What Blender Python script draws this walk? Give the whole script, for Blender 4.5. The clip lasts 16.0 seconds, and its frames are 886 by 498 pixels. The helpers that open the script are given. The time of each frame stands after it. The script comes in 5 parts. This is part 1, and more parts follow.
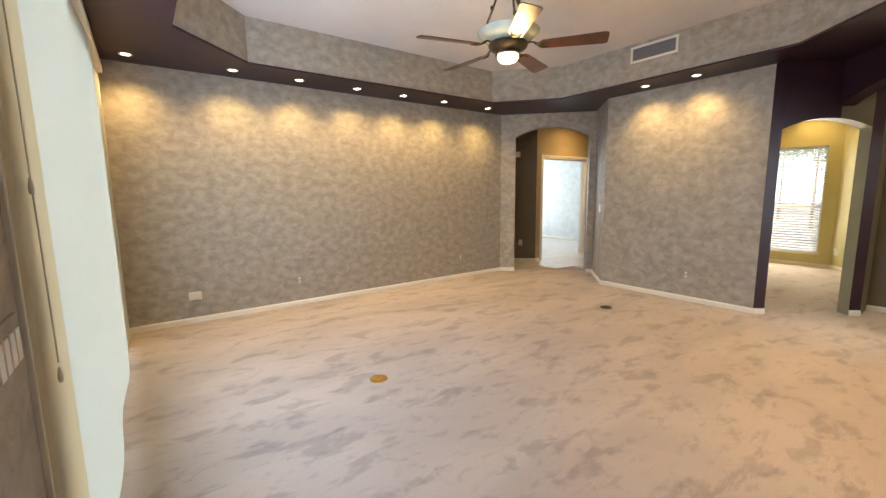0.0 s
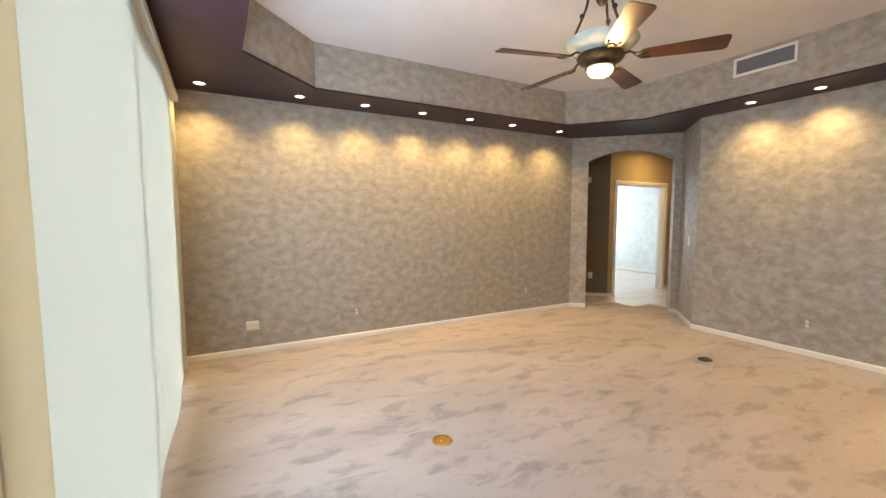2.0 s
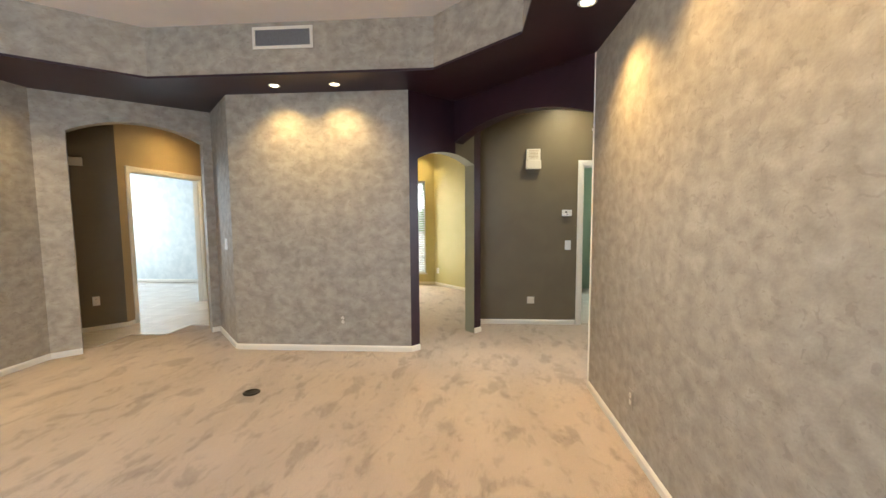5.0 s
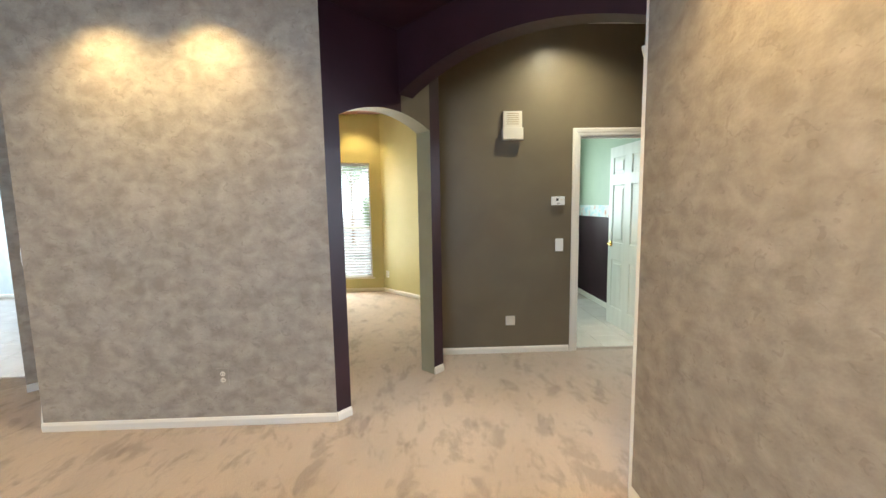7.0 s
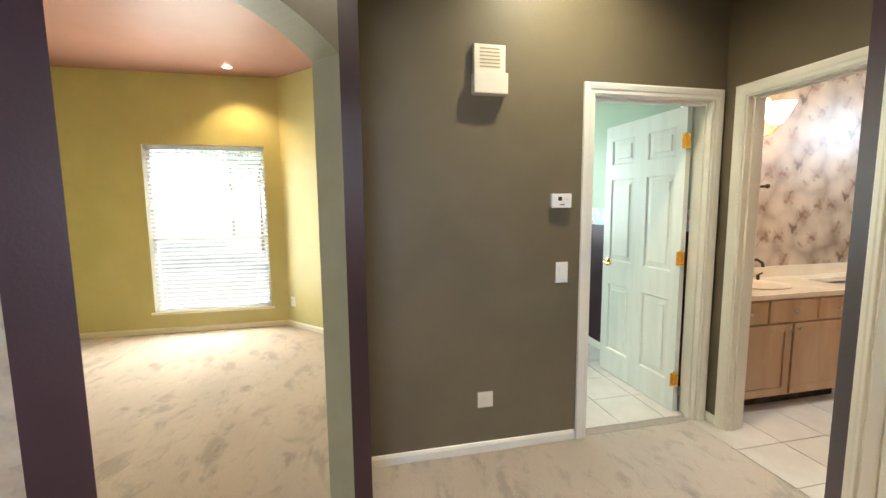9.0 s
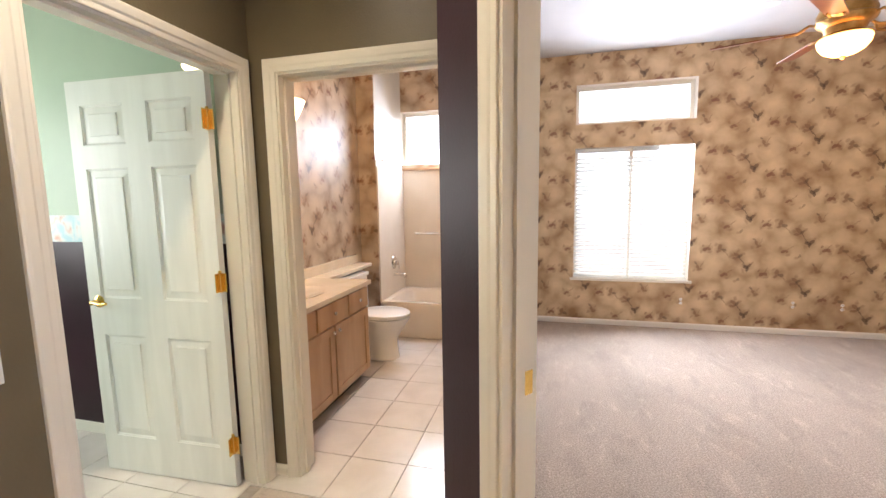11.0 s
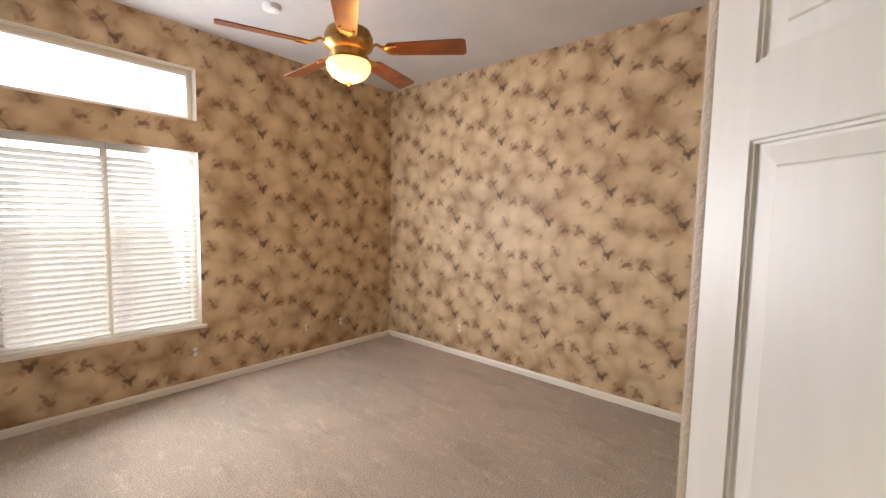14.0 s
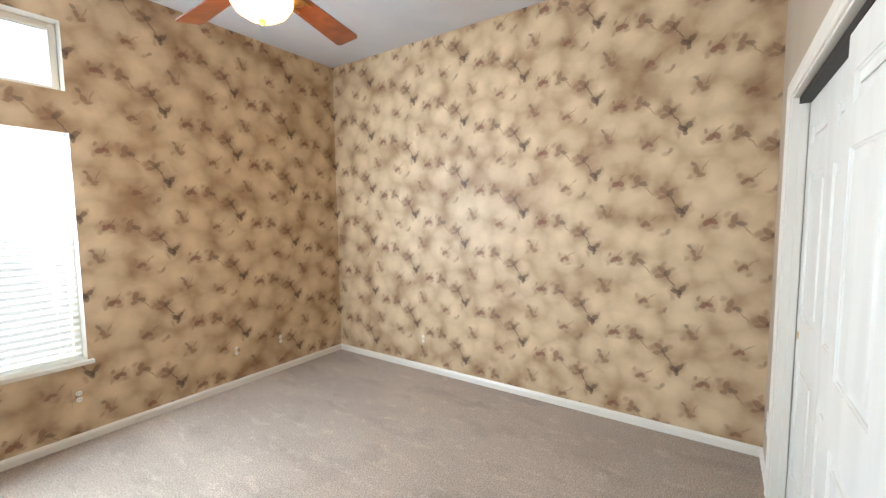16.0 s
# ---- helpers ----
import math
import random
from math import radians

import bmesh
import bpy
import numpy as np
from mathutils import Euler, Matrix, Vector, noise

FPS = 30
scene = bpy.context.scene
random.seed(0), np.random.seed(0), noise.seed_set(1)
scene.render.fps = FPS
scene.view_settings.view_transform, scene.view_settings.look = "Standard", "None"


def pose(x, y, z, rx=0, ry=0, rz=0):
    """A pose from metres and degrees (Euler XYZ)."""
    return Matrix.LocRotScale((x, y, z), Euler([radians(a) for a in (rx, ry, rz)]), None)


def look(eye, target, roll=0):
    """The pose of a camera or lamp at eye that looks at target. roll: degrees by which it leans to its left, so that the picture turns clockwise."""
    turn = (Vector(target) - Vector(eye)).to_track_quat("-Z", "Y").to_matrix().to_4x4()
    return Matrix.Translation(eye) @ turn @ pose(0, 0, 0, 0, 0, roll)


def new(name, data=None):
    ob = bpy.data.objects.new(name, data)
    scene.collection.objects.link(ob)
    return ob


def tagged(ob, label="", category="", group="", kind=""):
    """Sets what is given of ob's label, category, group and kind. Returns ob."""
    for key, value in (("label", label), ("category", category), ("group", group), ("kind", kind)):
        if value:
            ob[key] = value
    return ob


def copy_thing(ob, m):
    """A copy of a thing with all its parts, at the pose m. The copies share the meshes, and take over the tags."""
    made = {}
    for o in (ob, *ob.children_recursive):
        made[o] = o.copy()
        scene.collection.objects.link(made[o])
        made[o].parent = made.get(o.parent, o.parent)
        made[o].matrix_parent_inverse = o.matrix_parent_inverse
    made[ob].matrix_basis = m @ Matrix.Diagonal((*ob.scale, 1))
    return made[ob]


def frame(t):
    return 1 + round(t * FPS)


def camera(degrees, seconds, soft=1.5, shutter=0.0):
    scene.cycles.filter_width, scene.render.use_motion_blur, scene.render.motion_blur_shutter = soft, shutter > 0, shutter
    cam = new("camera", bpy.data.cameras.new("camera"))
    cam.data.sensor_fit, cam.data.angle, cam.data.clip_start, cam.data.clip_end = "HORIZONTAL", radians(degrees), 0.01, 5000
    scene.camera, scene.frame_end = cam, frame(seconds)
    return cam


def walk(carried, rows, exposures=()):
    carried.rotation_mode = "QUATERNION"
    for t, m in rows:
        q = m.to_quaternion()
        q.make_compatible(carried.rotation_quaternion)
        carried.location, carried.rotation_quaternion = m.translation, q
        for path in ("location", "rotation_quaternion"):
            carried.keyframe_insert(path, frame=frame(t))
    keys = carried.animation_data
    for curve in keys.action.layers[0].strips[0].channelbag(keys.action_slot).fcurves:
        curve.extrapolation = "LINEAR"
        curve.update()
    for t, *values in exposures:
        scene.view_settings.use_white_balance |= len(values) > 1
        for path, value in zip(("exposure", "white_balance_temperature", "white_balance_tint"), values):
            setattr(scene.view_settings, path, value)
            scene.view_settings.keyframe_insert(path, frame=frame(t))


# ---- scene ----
cam = camera(95.0, 16.0)
PATH = [
    (0, (0.021, 0.585, 1.396), (1.195, 2.181, 1.118), -0.7),
    (0.5, (0.094, 0.656, 1.421), (1.08, 2.383, 1.207), -0.3),
    (1, (0.108, 0.743, 1.43), (0.97, 2.539, 1.254), 0.1),
    (1.5, (0.107, 0.866, 1.441), (0.962, 2.667, 1.28), 0.1),
    (2, (0.13, 1.006, 1.448), (1.092, 2.753, 1.29), -0.1),
    (2.5, (0.224, 1.137, 1.448), (1.38, 2.761, 1.293), -0.2),
    (3, (0.423, 1.273, 1.437), (1.842, 2.675, 1.292), -0.3),
    (3.5, (0.609, 1.3, 1.428), (2.269, 2.407, 1.288), -0.4),
    (4, (0.81, 1.412, 1.421), (2.671, 2.13, 1.274), -0.7),
    (4.5, (0.991, 1.503, 1.437), (2.95, 1.874, 1.275), -0.7),
    (5, (1.32, 1.467, 1.427), (3.308, 1.602, 1.26), -0.4),
    (5.2, (1.448, 1.447, 1.434), (3.439, 1.528, 1.262), -0.3),
    (7.5, (3.273, 1.458, 1.426), (5.259, 1.377, 1.209), -0.9),
    (8, (3.696, 1.446, 1.413), (5.683, 1.349, 1.209), -0.6),
    (9.2, (4.6, 1.36, 1.43), (6.48, 0.8, 1.21), -0.6),
    (10.5, (5.157, 1.053, 1.441), (6.145, -0.67, 1.21), -0.7),
    (11, (5.217, 0.892, 1.427), (5.706, -1.034, 1.194), -0.9),
    (11.5, (5.198, 0.705, 1.421), (5.19, -1.282, 1.192), -0.6),
    (12, (5.164, 0.536, 1.416), (4.629, -1.377, 1.189), -0.1),
    (12.5, (5.204, 0.362, 1.437), (4.273, -1.393, 1.204), 0.3),
    (13, (5.197, 0.214, 1.442), (4.008, -1.38, 1.226), 0.7),
    (13.5, (5.096, 0.027, 1.442), (3.744, -1.436, 1.265), 0.9),
    (14, (4.964, -0.148, 1.485), (3.456, -1.452, 1.331), 1.1),
    (14.5, (4.85, -0.333, 1.446), (3.195, -1.446, 1.302), 0.4),
    (15, (4.734, -0.46, 1.435), (2.994, -1.433, 1.272), -0.1),
    (15.5, (4.621, -0.506, 1.429), (2.882, -1.479, 1.256), -0.4),
    (16, (4.541, -0.555, 1.45), (2.896, -1.68, 1.284), -0.6),
]
EXPOSURES = [(0, 0.22, 6450, 10), (1.5, 0.38, 6300, 10), (2.5, 0.26, 6500, 10), (3.5, 0.3, 6150, 6), (4, 0.36, 6000, 5), (5, 0.36, 6050, 6), (7.5, 0.48, 5500, 5), (8, 0.55, 5350, 3), (10.5, 0.9, 6500, 15),
             (11.2, 0.48, 6100, 18), (12, 0.1, 6050, 13), (13, -0.05, 6250, 13), (14, -0.03, 6950, 16), (14.5, 0.0, 7500, 19), (15, 0.22, 7100, 14), (15.5, 0.4, 6200, 9), (16, 0.5, 5700, 4)]
walk(cam, [(t, look(eye, target, roll)) for t, eye, target, roll in PATH], EXPOSURES)

# ---- daylight ----
world = bpy.data.worlds.new("sky")
scene.world = world
world.use_nodes = True
wn = world.node_tree.nodes
sky = wn.new("ShaderNodeTexSky")
sky.sky_type, sky.sun_disc = "NISHITA", False
sky.sun_elevation, sky.sun_rotation = radians(55), radians(150)
world.node_tree.links.new(sky.outputs[0], wn["Background"].inputs[0])
wn["Background"].inputs[1].default_value = 0.12
sun = new("sun", bpy.data.lights.new("sun", "SUN"))
sun.data.energy, sun.data.angle, sun.data.color = 3.0, radians(0.5), (1.0, 0.95, 0.86)
sun.rotation_euler = (radians(35), 0, radians(60))


def lamp(kind, name, at, target, power, colour, size=0.1, size_y=None, cone=90, blend=0.6):
    ob = new(name, bpy.data.lights.new(name, kind))
    ob.matrix_world = look(at, target)
    ob.data.energy, ob.data.color = power, colour
    if kind == "AREA":
        ob.data.size = size
        if size_y:
            ob.data.shape, ob.data.size_y = "RECTANGLE", size_y
    else:
        ob.data.shadow_soft_size = size
    if kind == "SPOT":
        ob.data.spot_size, ob.data.spot_blend = radians(cone), blend
    return ob


WARM, DAY = (1.0, 0.665, 0.265), (0.86, 0.94, 1.0)
N_CANS = [(x, 5.41) for x in (0.025, 0.90, 1.585, 2.285, 2.945, 3.62, 4.467)]
E_CANS = [(5.19, 3.33), (5.20, 2.75)]
# Only the first is seen; the other two are added to warm the south wall.
S_CANS = [(3.87, 0.78), (3.12, 0.78), (2.37, 0.78)]
SOFFIT, TRAY, HALL_H, BED_H = 2.67, 3.11, 3.0, 2.98
for x, y in N_CANS:
    lamp("SPOT", "can_light", (x, y, SOFFIT - 0.02), (x, y + 0.06, 0), 44, WARM, 0.03, cone=126, blend=1.0)
for x, y in E_CANS:
    lamp("SPOT", "can_light", (x, y, SOFFIT - 0.02), (x + 0.06, y, 0), 44, WARM, 0.03, cone=126, blend=1.0)
for (x, y), power in zip(S_CANS, (95, 50, 60)):
    lamp("SPOT", "can_light", (x, y, SOFFIT - 0.02), (x, y - 0.06, 0), power, (1.0, 0.62, 0.23), 0.03, cone=110, blend=1.0)
lamp("POINT", "fan_bulb", (2.454, 2.996, 2.33), (2.454, 2.996, 0), 16, WARM, 0.08)
lamp("POINT", "fan_uplight", (2.454, 2.996, 2.72), (2.454, 2.996, 3), 2.0, (1.0, 0.68, 0.34), 0.1)
lamp("POINT", "bedroom_fan_bulb", (3.542, -2.105, 2.13), (3.542, -2.105, 0), 12, (1.0, 0.50, 0.16), 0.09)
lamp("SPOT", "hall_can", (6.15, 0.26, HALL_H - 0.02), (6.22, 0.26, 0), 110, (1.0, 0.84, 0.55), 0.05, cone=140, blend=1.0)
# Unseen lamp, assumed from the warm light on the tan wall.
lamp("SPOT", "assumed_north_hall_can", (7.1, 5.35, 2.80), (7.1, 5.5, 0), 62, WARM, 0.05, cone=155, blend=1.0)
lamp("SPOT", "yellow_room_can", (9.2, 2.6, 2.84), (9.3, 2.6, 0), 40, WARM, 0.04, cone=110)
lamp("AREA", "patio_daylight", (-0.12, 3.1, 1.6), (3, 3.1, 1.75), 78, (0.60, 0.75, 1.0), 2.2, 1.7)
lamp("AREA", "bedroom_daylight", (4.315, -3.85, 1.42), (3.4, -1, 1.6), 84, (0.84, 0.91, 1.0), 1.0, 1.05)
lamp("AREA", "bedroom_transom_daylight", (4.315, -3.93, 2.45), (4.315, -1, 2.45), 7, DAY, 1.1, 0.36)
lamp("AREA", "yellow_room_daylight", (9.52, 3.0, 1.2), (7, 3.0, 1.2), 66, (1.0, 0.92, 0.74), 1.1, 1.8)
# Added panel inside the closed bright room, standing in for daylight from no modelled window.
lamp("AREA", "north_room_daylight_fill", (8.6, 9.6, 1.5), (8.6, 6.4, 1.5), 72, DAY, 1.8, 1.6)
lamp("AREA", "bath_daylight", (6.4, -3.78, 2.15), (6.4, -2, 0.8), 24, DAY, 0.8, 0.5)
# Unseen panel added to brighten the laundry, which has no known window.
lamp("AREA", "laundry_fill", (9.1, 0.2, 1.6), (7.4, 0.2, 1.6), 30, (0.95, 1.0, 0.92), 1.0, 1.0)
lamp("POINT", "vanity_bulb", (6.60, -1.4, 2.2), (6.5, -1.4, 0), 13, (1.0, 0.64, 0.30), 0.12)

# ---- materials ----


def material(name, colours, scale=6.0, rough=0.6, metal=0.0, bump=0.0, bump_scale=60.0, fine=0.0, stretch=(1, 1, 1), detail=5, lo=0.35, hi=0.65, warp=0.4, emit=None, spec=None, flecks=None):
    """Two or three colours mixed by clouds in world space, with a finer grain and relief."""
    m = bpy.data.materials.new(name)
    m.use_nodes = True
    n, links = m.node_tree.nodes, m.node_tree.links
    b = n["Principled BSDF"]
    b.inputs["Roughness"].default_value, b.inputs["Metallic"].default_value = rough, metal
    if spec is not None:
        b.inputs["Specular IOR Level"].default_value = spec
    geo = n.new("ShaderNodeNewGeometry")
    mp = n.new("ShaderNodeMapping")
    mp.inputs["Scale"].default_value = stretch
    links.new(geo.outputs["Position"], mp.inputs["Vector"])
    tex = n.new("ShaderNodeTexNoise")
    tex.inputs["Scale"].default_value, tex.inputs["Detail"].default_value, tex.inputs["Distortion"].default_value = scale, detail, warp
    links.new(mp.outputs[0], tex.inputs["Vector"])
    ramp = n.new("ShaderNodeValToRGB")
    els = ramp.color_ramp.elements
    els[0].position, els[1].position = lo, hi
    els[0].color, els[1].color = (*colours[0], 1), (*colours[-1], 1)
    if len(colours) == 3:
        e = els.new((lo + hi) / 2)
        e.color = (*colours[1], 1)
    links.new(tex.outputs["Fac"], ramp.inputs[0])
    out = ramp.outputs[0]
    grain = n.new("ShaderNodeTexNoise")
    grain.inputs["Scale"].default_value, grain.inputs["Detail"].default_value = bump_scale, 3
    links.new(mp.outputs[0], grain.inputs["Vector"])
    if fine:
        mul = n.new("ShaderNodeMix")
        mul.data_type, mul.blend_type = "RGBA", "OVERLAY"
        mul.inputs["Factor"].default_value = fine
        links.new(out, mul.inputs["A"])
        links.new(grain.outputs["Fac"], mul.inputs["B"])
        out = mul.outputs["Result"]
    if flecks:
        spots = n.new("ShaderNodeTexNoise")
        spots.inputs["Scale"].default_value, spots.inputs["Detail"].default_value, spots.inputs["Distortion"].default_value = flecks[0], 5, 1.2
        links.new(mp.outputs[0], spots.inputs["Vector"])
        pickr = n.new("ShaderNodeMapRange")
        pickr.inputs["From Min"].default_value, pickr.inputs["From Max"].default_value = flecks[1], flecks[1] + 0.06
        pickr.inputs["To Max"].default_value = flecks[3]
        links.new(spots.outputs["Fac"], pickr.inputs["Value"])
        dab = n.new("ShaderNodeMix")
        dab.data_type = "RGBA"
        links.new(pickr.outputs[0], dab.inputs["Factor"])
        links.new(out, dab.inputs["A"])
        dab.inputs["B"].default_value = (*flecks[2], 1)
        out = dab.outputs["Result"]
    links.new(out, b.inputs["Base Color"])
    if bump:
        bp = n.new("ShaderNodeBump")
        bp.inputs["Strength"].default_value, bp.inputs["Distance"].default_value = bump, 0.01
        links.new(grain.outputs["Fac"], bp.inputs["Height"])
        links.new(bp.outputs[0], b.inputs["Normal"])
    if emit:
        b.inputs["Emission Color"].default_value, b.inputs["Emission Strength"].default_value = (*emit[0], 1), emit[1]
    return m


def carpet(name, colour, low, stretch, turn, seed, pile=210, rough=0.18, scuff=0.86):
    """Cut pile: grain of tufts, broad lanes brushed by a vacuum, and trodden patches where the pile leans away."""
    m = bpy.data.materials.new(name)
    m.use_nodes = True
    n, links = m.node_tree.nodes, m.node_tree.links
    b = n["Principled BSDF"]
    b.inputs["Roughness"].default_value, b.inputs["Specular IOR Level"].default_value = 0.95, 0.08
    b.inputs["Sheen Weight"].default_value, b.inputs["Sheen Roughness"].default_value = 0.12, 0.5
    geo = n.new("ShaderNodeNewGeometry")
    mp = n.new("ShaderNodeMapping")
    mp.inputs["Rotation"].default_value, mp.inputs["Scale"].default_value = (0, 0, radians(turn)), stretch
    mp.inputs["Location"].default_value = (seed, seed, 0)
    links.new(geo.outputs["Position"], mp.inputs["Vector"])

    def clouds(scale, detail, warp, rough=0.5, brushed=True):
        t = n.new("ShaderNodeTexNoise")
        t.inputs["Scale"].default_value, t.inputs["Detail"].default_value = scale, detail
        t.inputs["Distortion"].default_value, t.inputs["Roughness"].default_value = warp, rough
        links.new(mp.outputs[0] if brushed else geo.outputs["Position"], t.inputs["Vector"])
        return t.outputs["Fac"]

    def band(value, lo, hi, to_lo, to_hi):
        r = n.new("ShaderNodeMapRange")
        r.interpolation_type = "SMOOTHSTEP"
        for key, v in (("From Min", lo), ("From Max", hi), ("To Min", to_lo), ("To Max", to_hi)):
            r.inputs[key].default_value = v
        links.new(value, r.inputs["Value"])
        return r.outputs[0]

    def times(p, q):
        k = n.new("ShaderNodeMath")
        k.operation = "MULTIPLY"
        links.new(p, k.inputs[0]), links.new(q, k.inputs[1])
        return k.outputs[0]

    lanes = band(clouds(1.5, 2, 0.3), 0.40, 0.60, 0.93, 1.06)
    trodden = band(clouds(5.6, 6, 0.35, 0.6), 0.52, 0.63, 1.0, low)
    scuffs = band(clouds(15, 5, 0.4, 0.6), 0.54, 0.66, 1.0, scuff)
    tufts = clouds(pile, 2, 0.0, 0.6, False)
    tone = times(times(times(lanes, trodden), scuffs), band(tufts, 0.25, 0.75, 1 - rough, 1 + rough))
    mix = n.new("ShaderNodeMix")
    mix.data_type, mix.blend_type = "RGBA", "MULTIPLY"
    mix.inputs["Factor"].default_value = 1.0
    mix.inputs["A"].default_value = (*colour, 1)
    links.new(tone, mix.inputs["B"])
    links.new(mix.outputs["Result"], b.inputs["Base Color"])
    bp = n.new("ShaderNodeBump")
    bp.inputs["Strength"].default_value, bp.inputs["Distance"].default_value = 0.45, 0.01
    links.new(tufts, bp.inputs["Height"])
    links.new(bp.outputs[0], b.inputs["Normal"])
    return m


FAUX = material("sponged taupe plaster paint", [(0.295, 0.26, 0.207), (0.362, 0.322, 0.262), (0.43, 0.387, 0.32)], 10, 0.6, bump=0.12, bump_scale=70, fine=0.08, detail=6, lo=0.32, hi=0.68, warp=0.3, stretch=(1, 1, 1.35), flecks=(19, 0.60, (0.22, 0.186, 0.145), 0.36))
PURPLE = material("aubergine satin paint", [(0.026, 0.010, 0.016), (0.036, 0.014, 0.022)], 4, 0.42, bump=0.06, bump_scale=120, spec=0.38)
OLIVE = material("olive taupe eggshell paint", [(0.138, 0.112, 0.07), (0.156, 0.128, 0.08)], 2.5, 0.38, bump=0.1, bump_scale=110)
# Greyer and darker than YELLOW, for the inside of the study arch.
SAGE = material("grey sage arch lining", [(0.27, 0.265, 0.19), (0.31, 0.30, 0.22)], 3, 0.5, bump=0.1, bump_scale=110)
TAN = material("tan hall paint", [(0.36, 0.27, 0.145), (0.40, 0.30, 0.165)], 2.5, 0.5, bump=0.1, bump_scale=110)
YELLOW = material("pale olive yellow paint", [(0.50, 0.46, 0.21), (0.55, 0.50, 0.245)], 2, 0.5, bump=0.1, bump_scale=110)
ROSE = material("dusty rose ceiling paint", [(0.30, 0.15, 0.11), (0.34, 0.17, 0.13)], 2, 0.5)
GREEN = material("pale sage paint", [(0.36, 0.44, 0.33), (0.40, 0.48, 0.36)], 2, 0.5, bump=0.08, bump_scale=110)
PALE = material("pale sponged white paint", [(0.62, 0.66, 0.66), (0.74, 0.77, 0.76)], 7, 0.6, bump=0.08, detail=7)
CEIL = material("flat ceiling paint", [(0.70, 0.655, 0.62), (0.74, 0.695, 0.66)], 3, 0.85, bump=0.15, bump_scale=150)
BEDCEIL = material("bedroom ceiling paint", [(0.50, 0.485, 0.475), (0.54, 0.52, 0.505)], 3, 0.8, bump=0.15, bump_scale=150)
GLOSSWALL = material("warm grey gloss wall paint", [(0.47, 0.44, 0.40), (0.52, 0.49, 0.45)], 2, 0.17, bump=0.08, bump_scale=70)
ALCOVE = material("white gloss alcove paint", [(0.66, 0.64, 0.60), (0.70, 0.68, 0.64)], 3, 0.22, bump=0.1, bump_scale=70)
KNOCKDOWN = material("beige knockdown texture wall paint", [(0.45, 0.38, 0.29), (0.49, 0.41, 0.32)], 3, 0.45, bump=0.9, bump_scale=38)
BEIGE = material("beige orange peel wall paint", [(0.45, 0.37, 0.27), (0.49, 0.40, 0.30)], 3, 0.5, bump=0.5, bump_scale=85)
TRIM = material("white gloss trim paint", [(0.76, 0.725, 0.64), (0.79, 0.755, 0.67)], 1.5, 0.35, bump=0.02, bump_scale=40, warp=0.0, detail=2)
DOORWHITE = material("white door paint over wood grain", [(0.73, 0.72, 0.66), (0.80, 0.79, 0.73)], 12, 0.38, bump=0.12, bump_scale=18, stretch=(1, 1, 0.12), detail=6)
CARPET = carpet("pinkish beige cut pile carpet", (0.50, 0.42, 0.355), 0.77, (0.5, 1.0, 1), 24, 3)
BEDCARPET = carpet("brown grey cut pile carpet", (0.41, 0.338, 0.272), 0.90, (0.9, 0.45, 1), 96, 7, 120, 0.36, 1.14)
TILE = material("pinkish white glazed tile", [(0.64, 0.585, 0.53), (0.71, 0.655, 0.60)], 5, 0.18, bump=0.02, bump_scale=30)
GROUT = material("grey beige grout", [(0.34, 0.29, 0.24), (0.40, 0.34, 0.29)], 30, 0.9)
BRASS = material("polished brass", [(0.80, 0.52, 0.13), (0.86, 0.58, 0.18)], 8, 0.22, 1.0)
BRONZE = material("oil rubbed bronze", [(0.035, 0.028, 0.02), (0.09, 0.07, 0.045)], 20, 0.42, 0.8)
CHROME = material("chrome", [(0.8, 0.8, 0.8), (0.86, 0.86, 0.86)], 5, 0.12, 1.0)
BLADE = material("walnut fan blade", [(0.042, 0.014, 0.007), (0.095, 0.032, 0.015)], 9, 0.3, stretch=(1, 1, 1), bump=0.03, detail=6)
BEDBLADE = material("cherry fan blade", [(0.13, 0.035, 0.012), (0.22, 0.07, 0.025)], 9, 0.3, bump=0.03, detail=6)
DISH = material("alabaster glass dish", [(0.42, 0.46, 0.38), (0.58, 0.60, 0.50)], 8, 0.25, detail=4)
PLASTIC = material("ivory plastic", [(0.68, 0.63, 0.52), (0.72, 0.67, 0.56)], 5, 0.35)
WHITEP = material("white plastic", [(0.76, 0.76, 0.74), (0.80, 0.80, 0.78)], 5, 0.35)
DARK = material("dark slot", [(0.012, 0.012, 0.012), (0.02, 0.02, 0.02)], 5, 0.6)
GREYMETAL = material("grey vent filter", [(0.16, 0.16, 0.165), (0.20, 0.20, 0.205)], 90, 0.6)
MAPLE = material("light maple cabinet wood", [(0.42, 0.25, 0.13), (0.54, 0.35, 0.20)], 7, 0.4, stretch=(1, 1, 0.2), bump=0.05, bump_scale=60, detail=6)
COUNTER = material("cream cultured marble", [(0.70, 0.60, 0.44), (0.78, 0.68, 0.52)], 5, 0.2)
PORCELAIN = material("white porcelain", [(0.74, 0.71, 0.66), (0.78, 0.75, 0.70)], 3, 0.12)
SURROUND = material("cream tub surround", [(0.68, 0.60, 0.50), (0.72, 0.64, 0.54)], 3, 0.2)
BORDER = material("patterned wallpaper border", [(0.45, 0.62, 0.66), (0.72, 0.74, 0.72), (0.62, 0.34, 0.26)], 14, 0.6, detail=2, lo=0.35, hi=0.7)
GLOWWARM = material("lit warm bulb glass", [(1, 0.8, 0.5), (1, 0.85, 0.55)], 3, 0.4, emit=((1.0, 0.74, 0.36), 4.5))
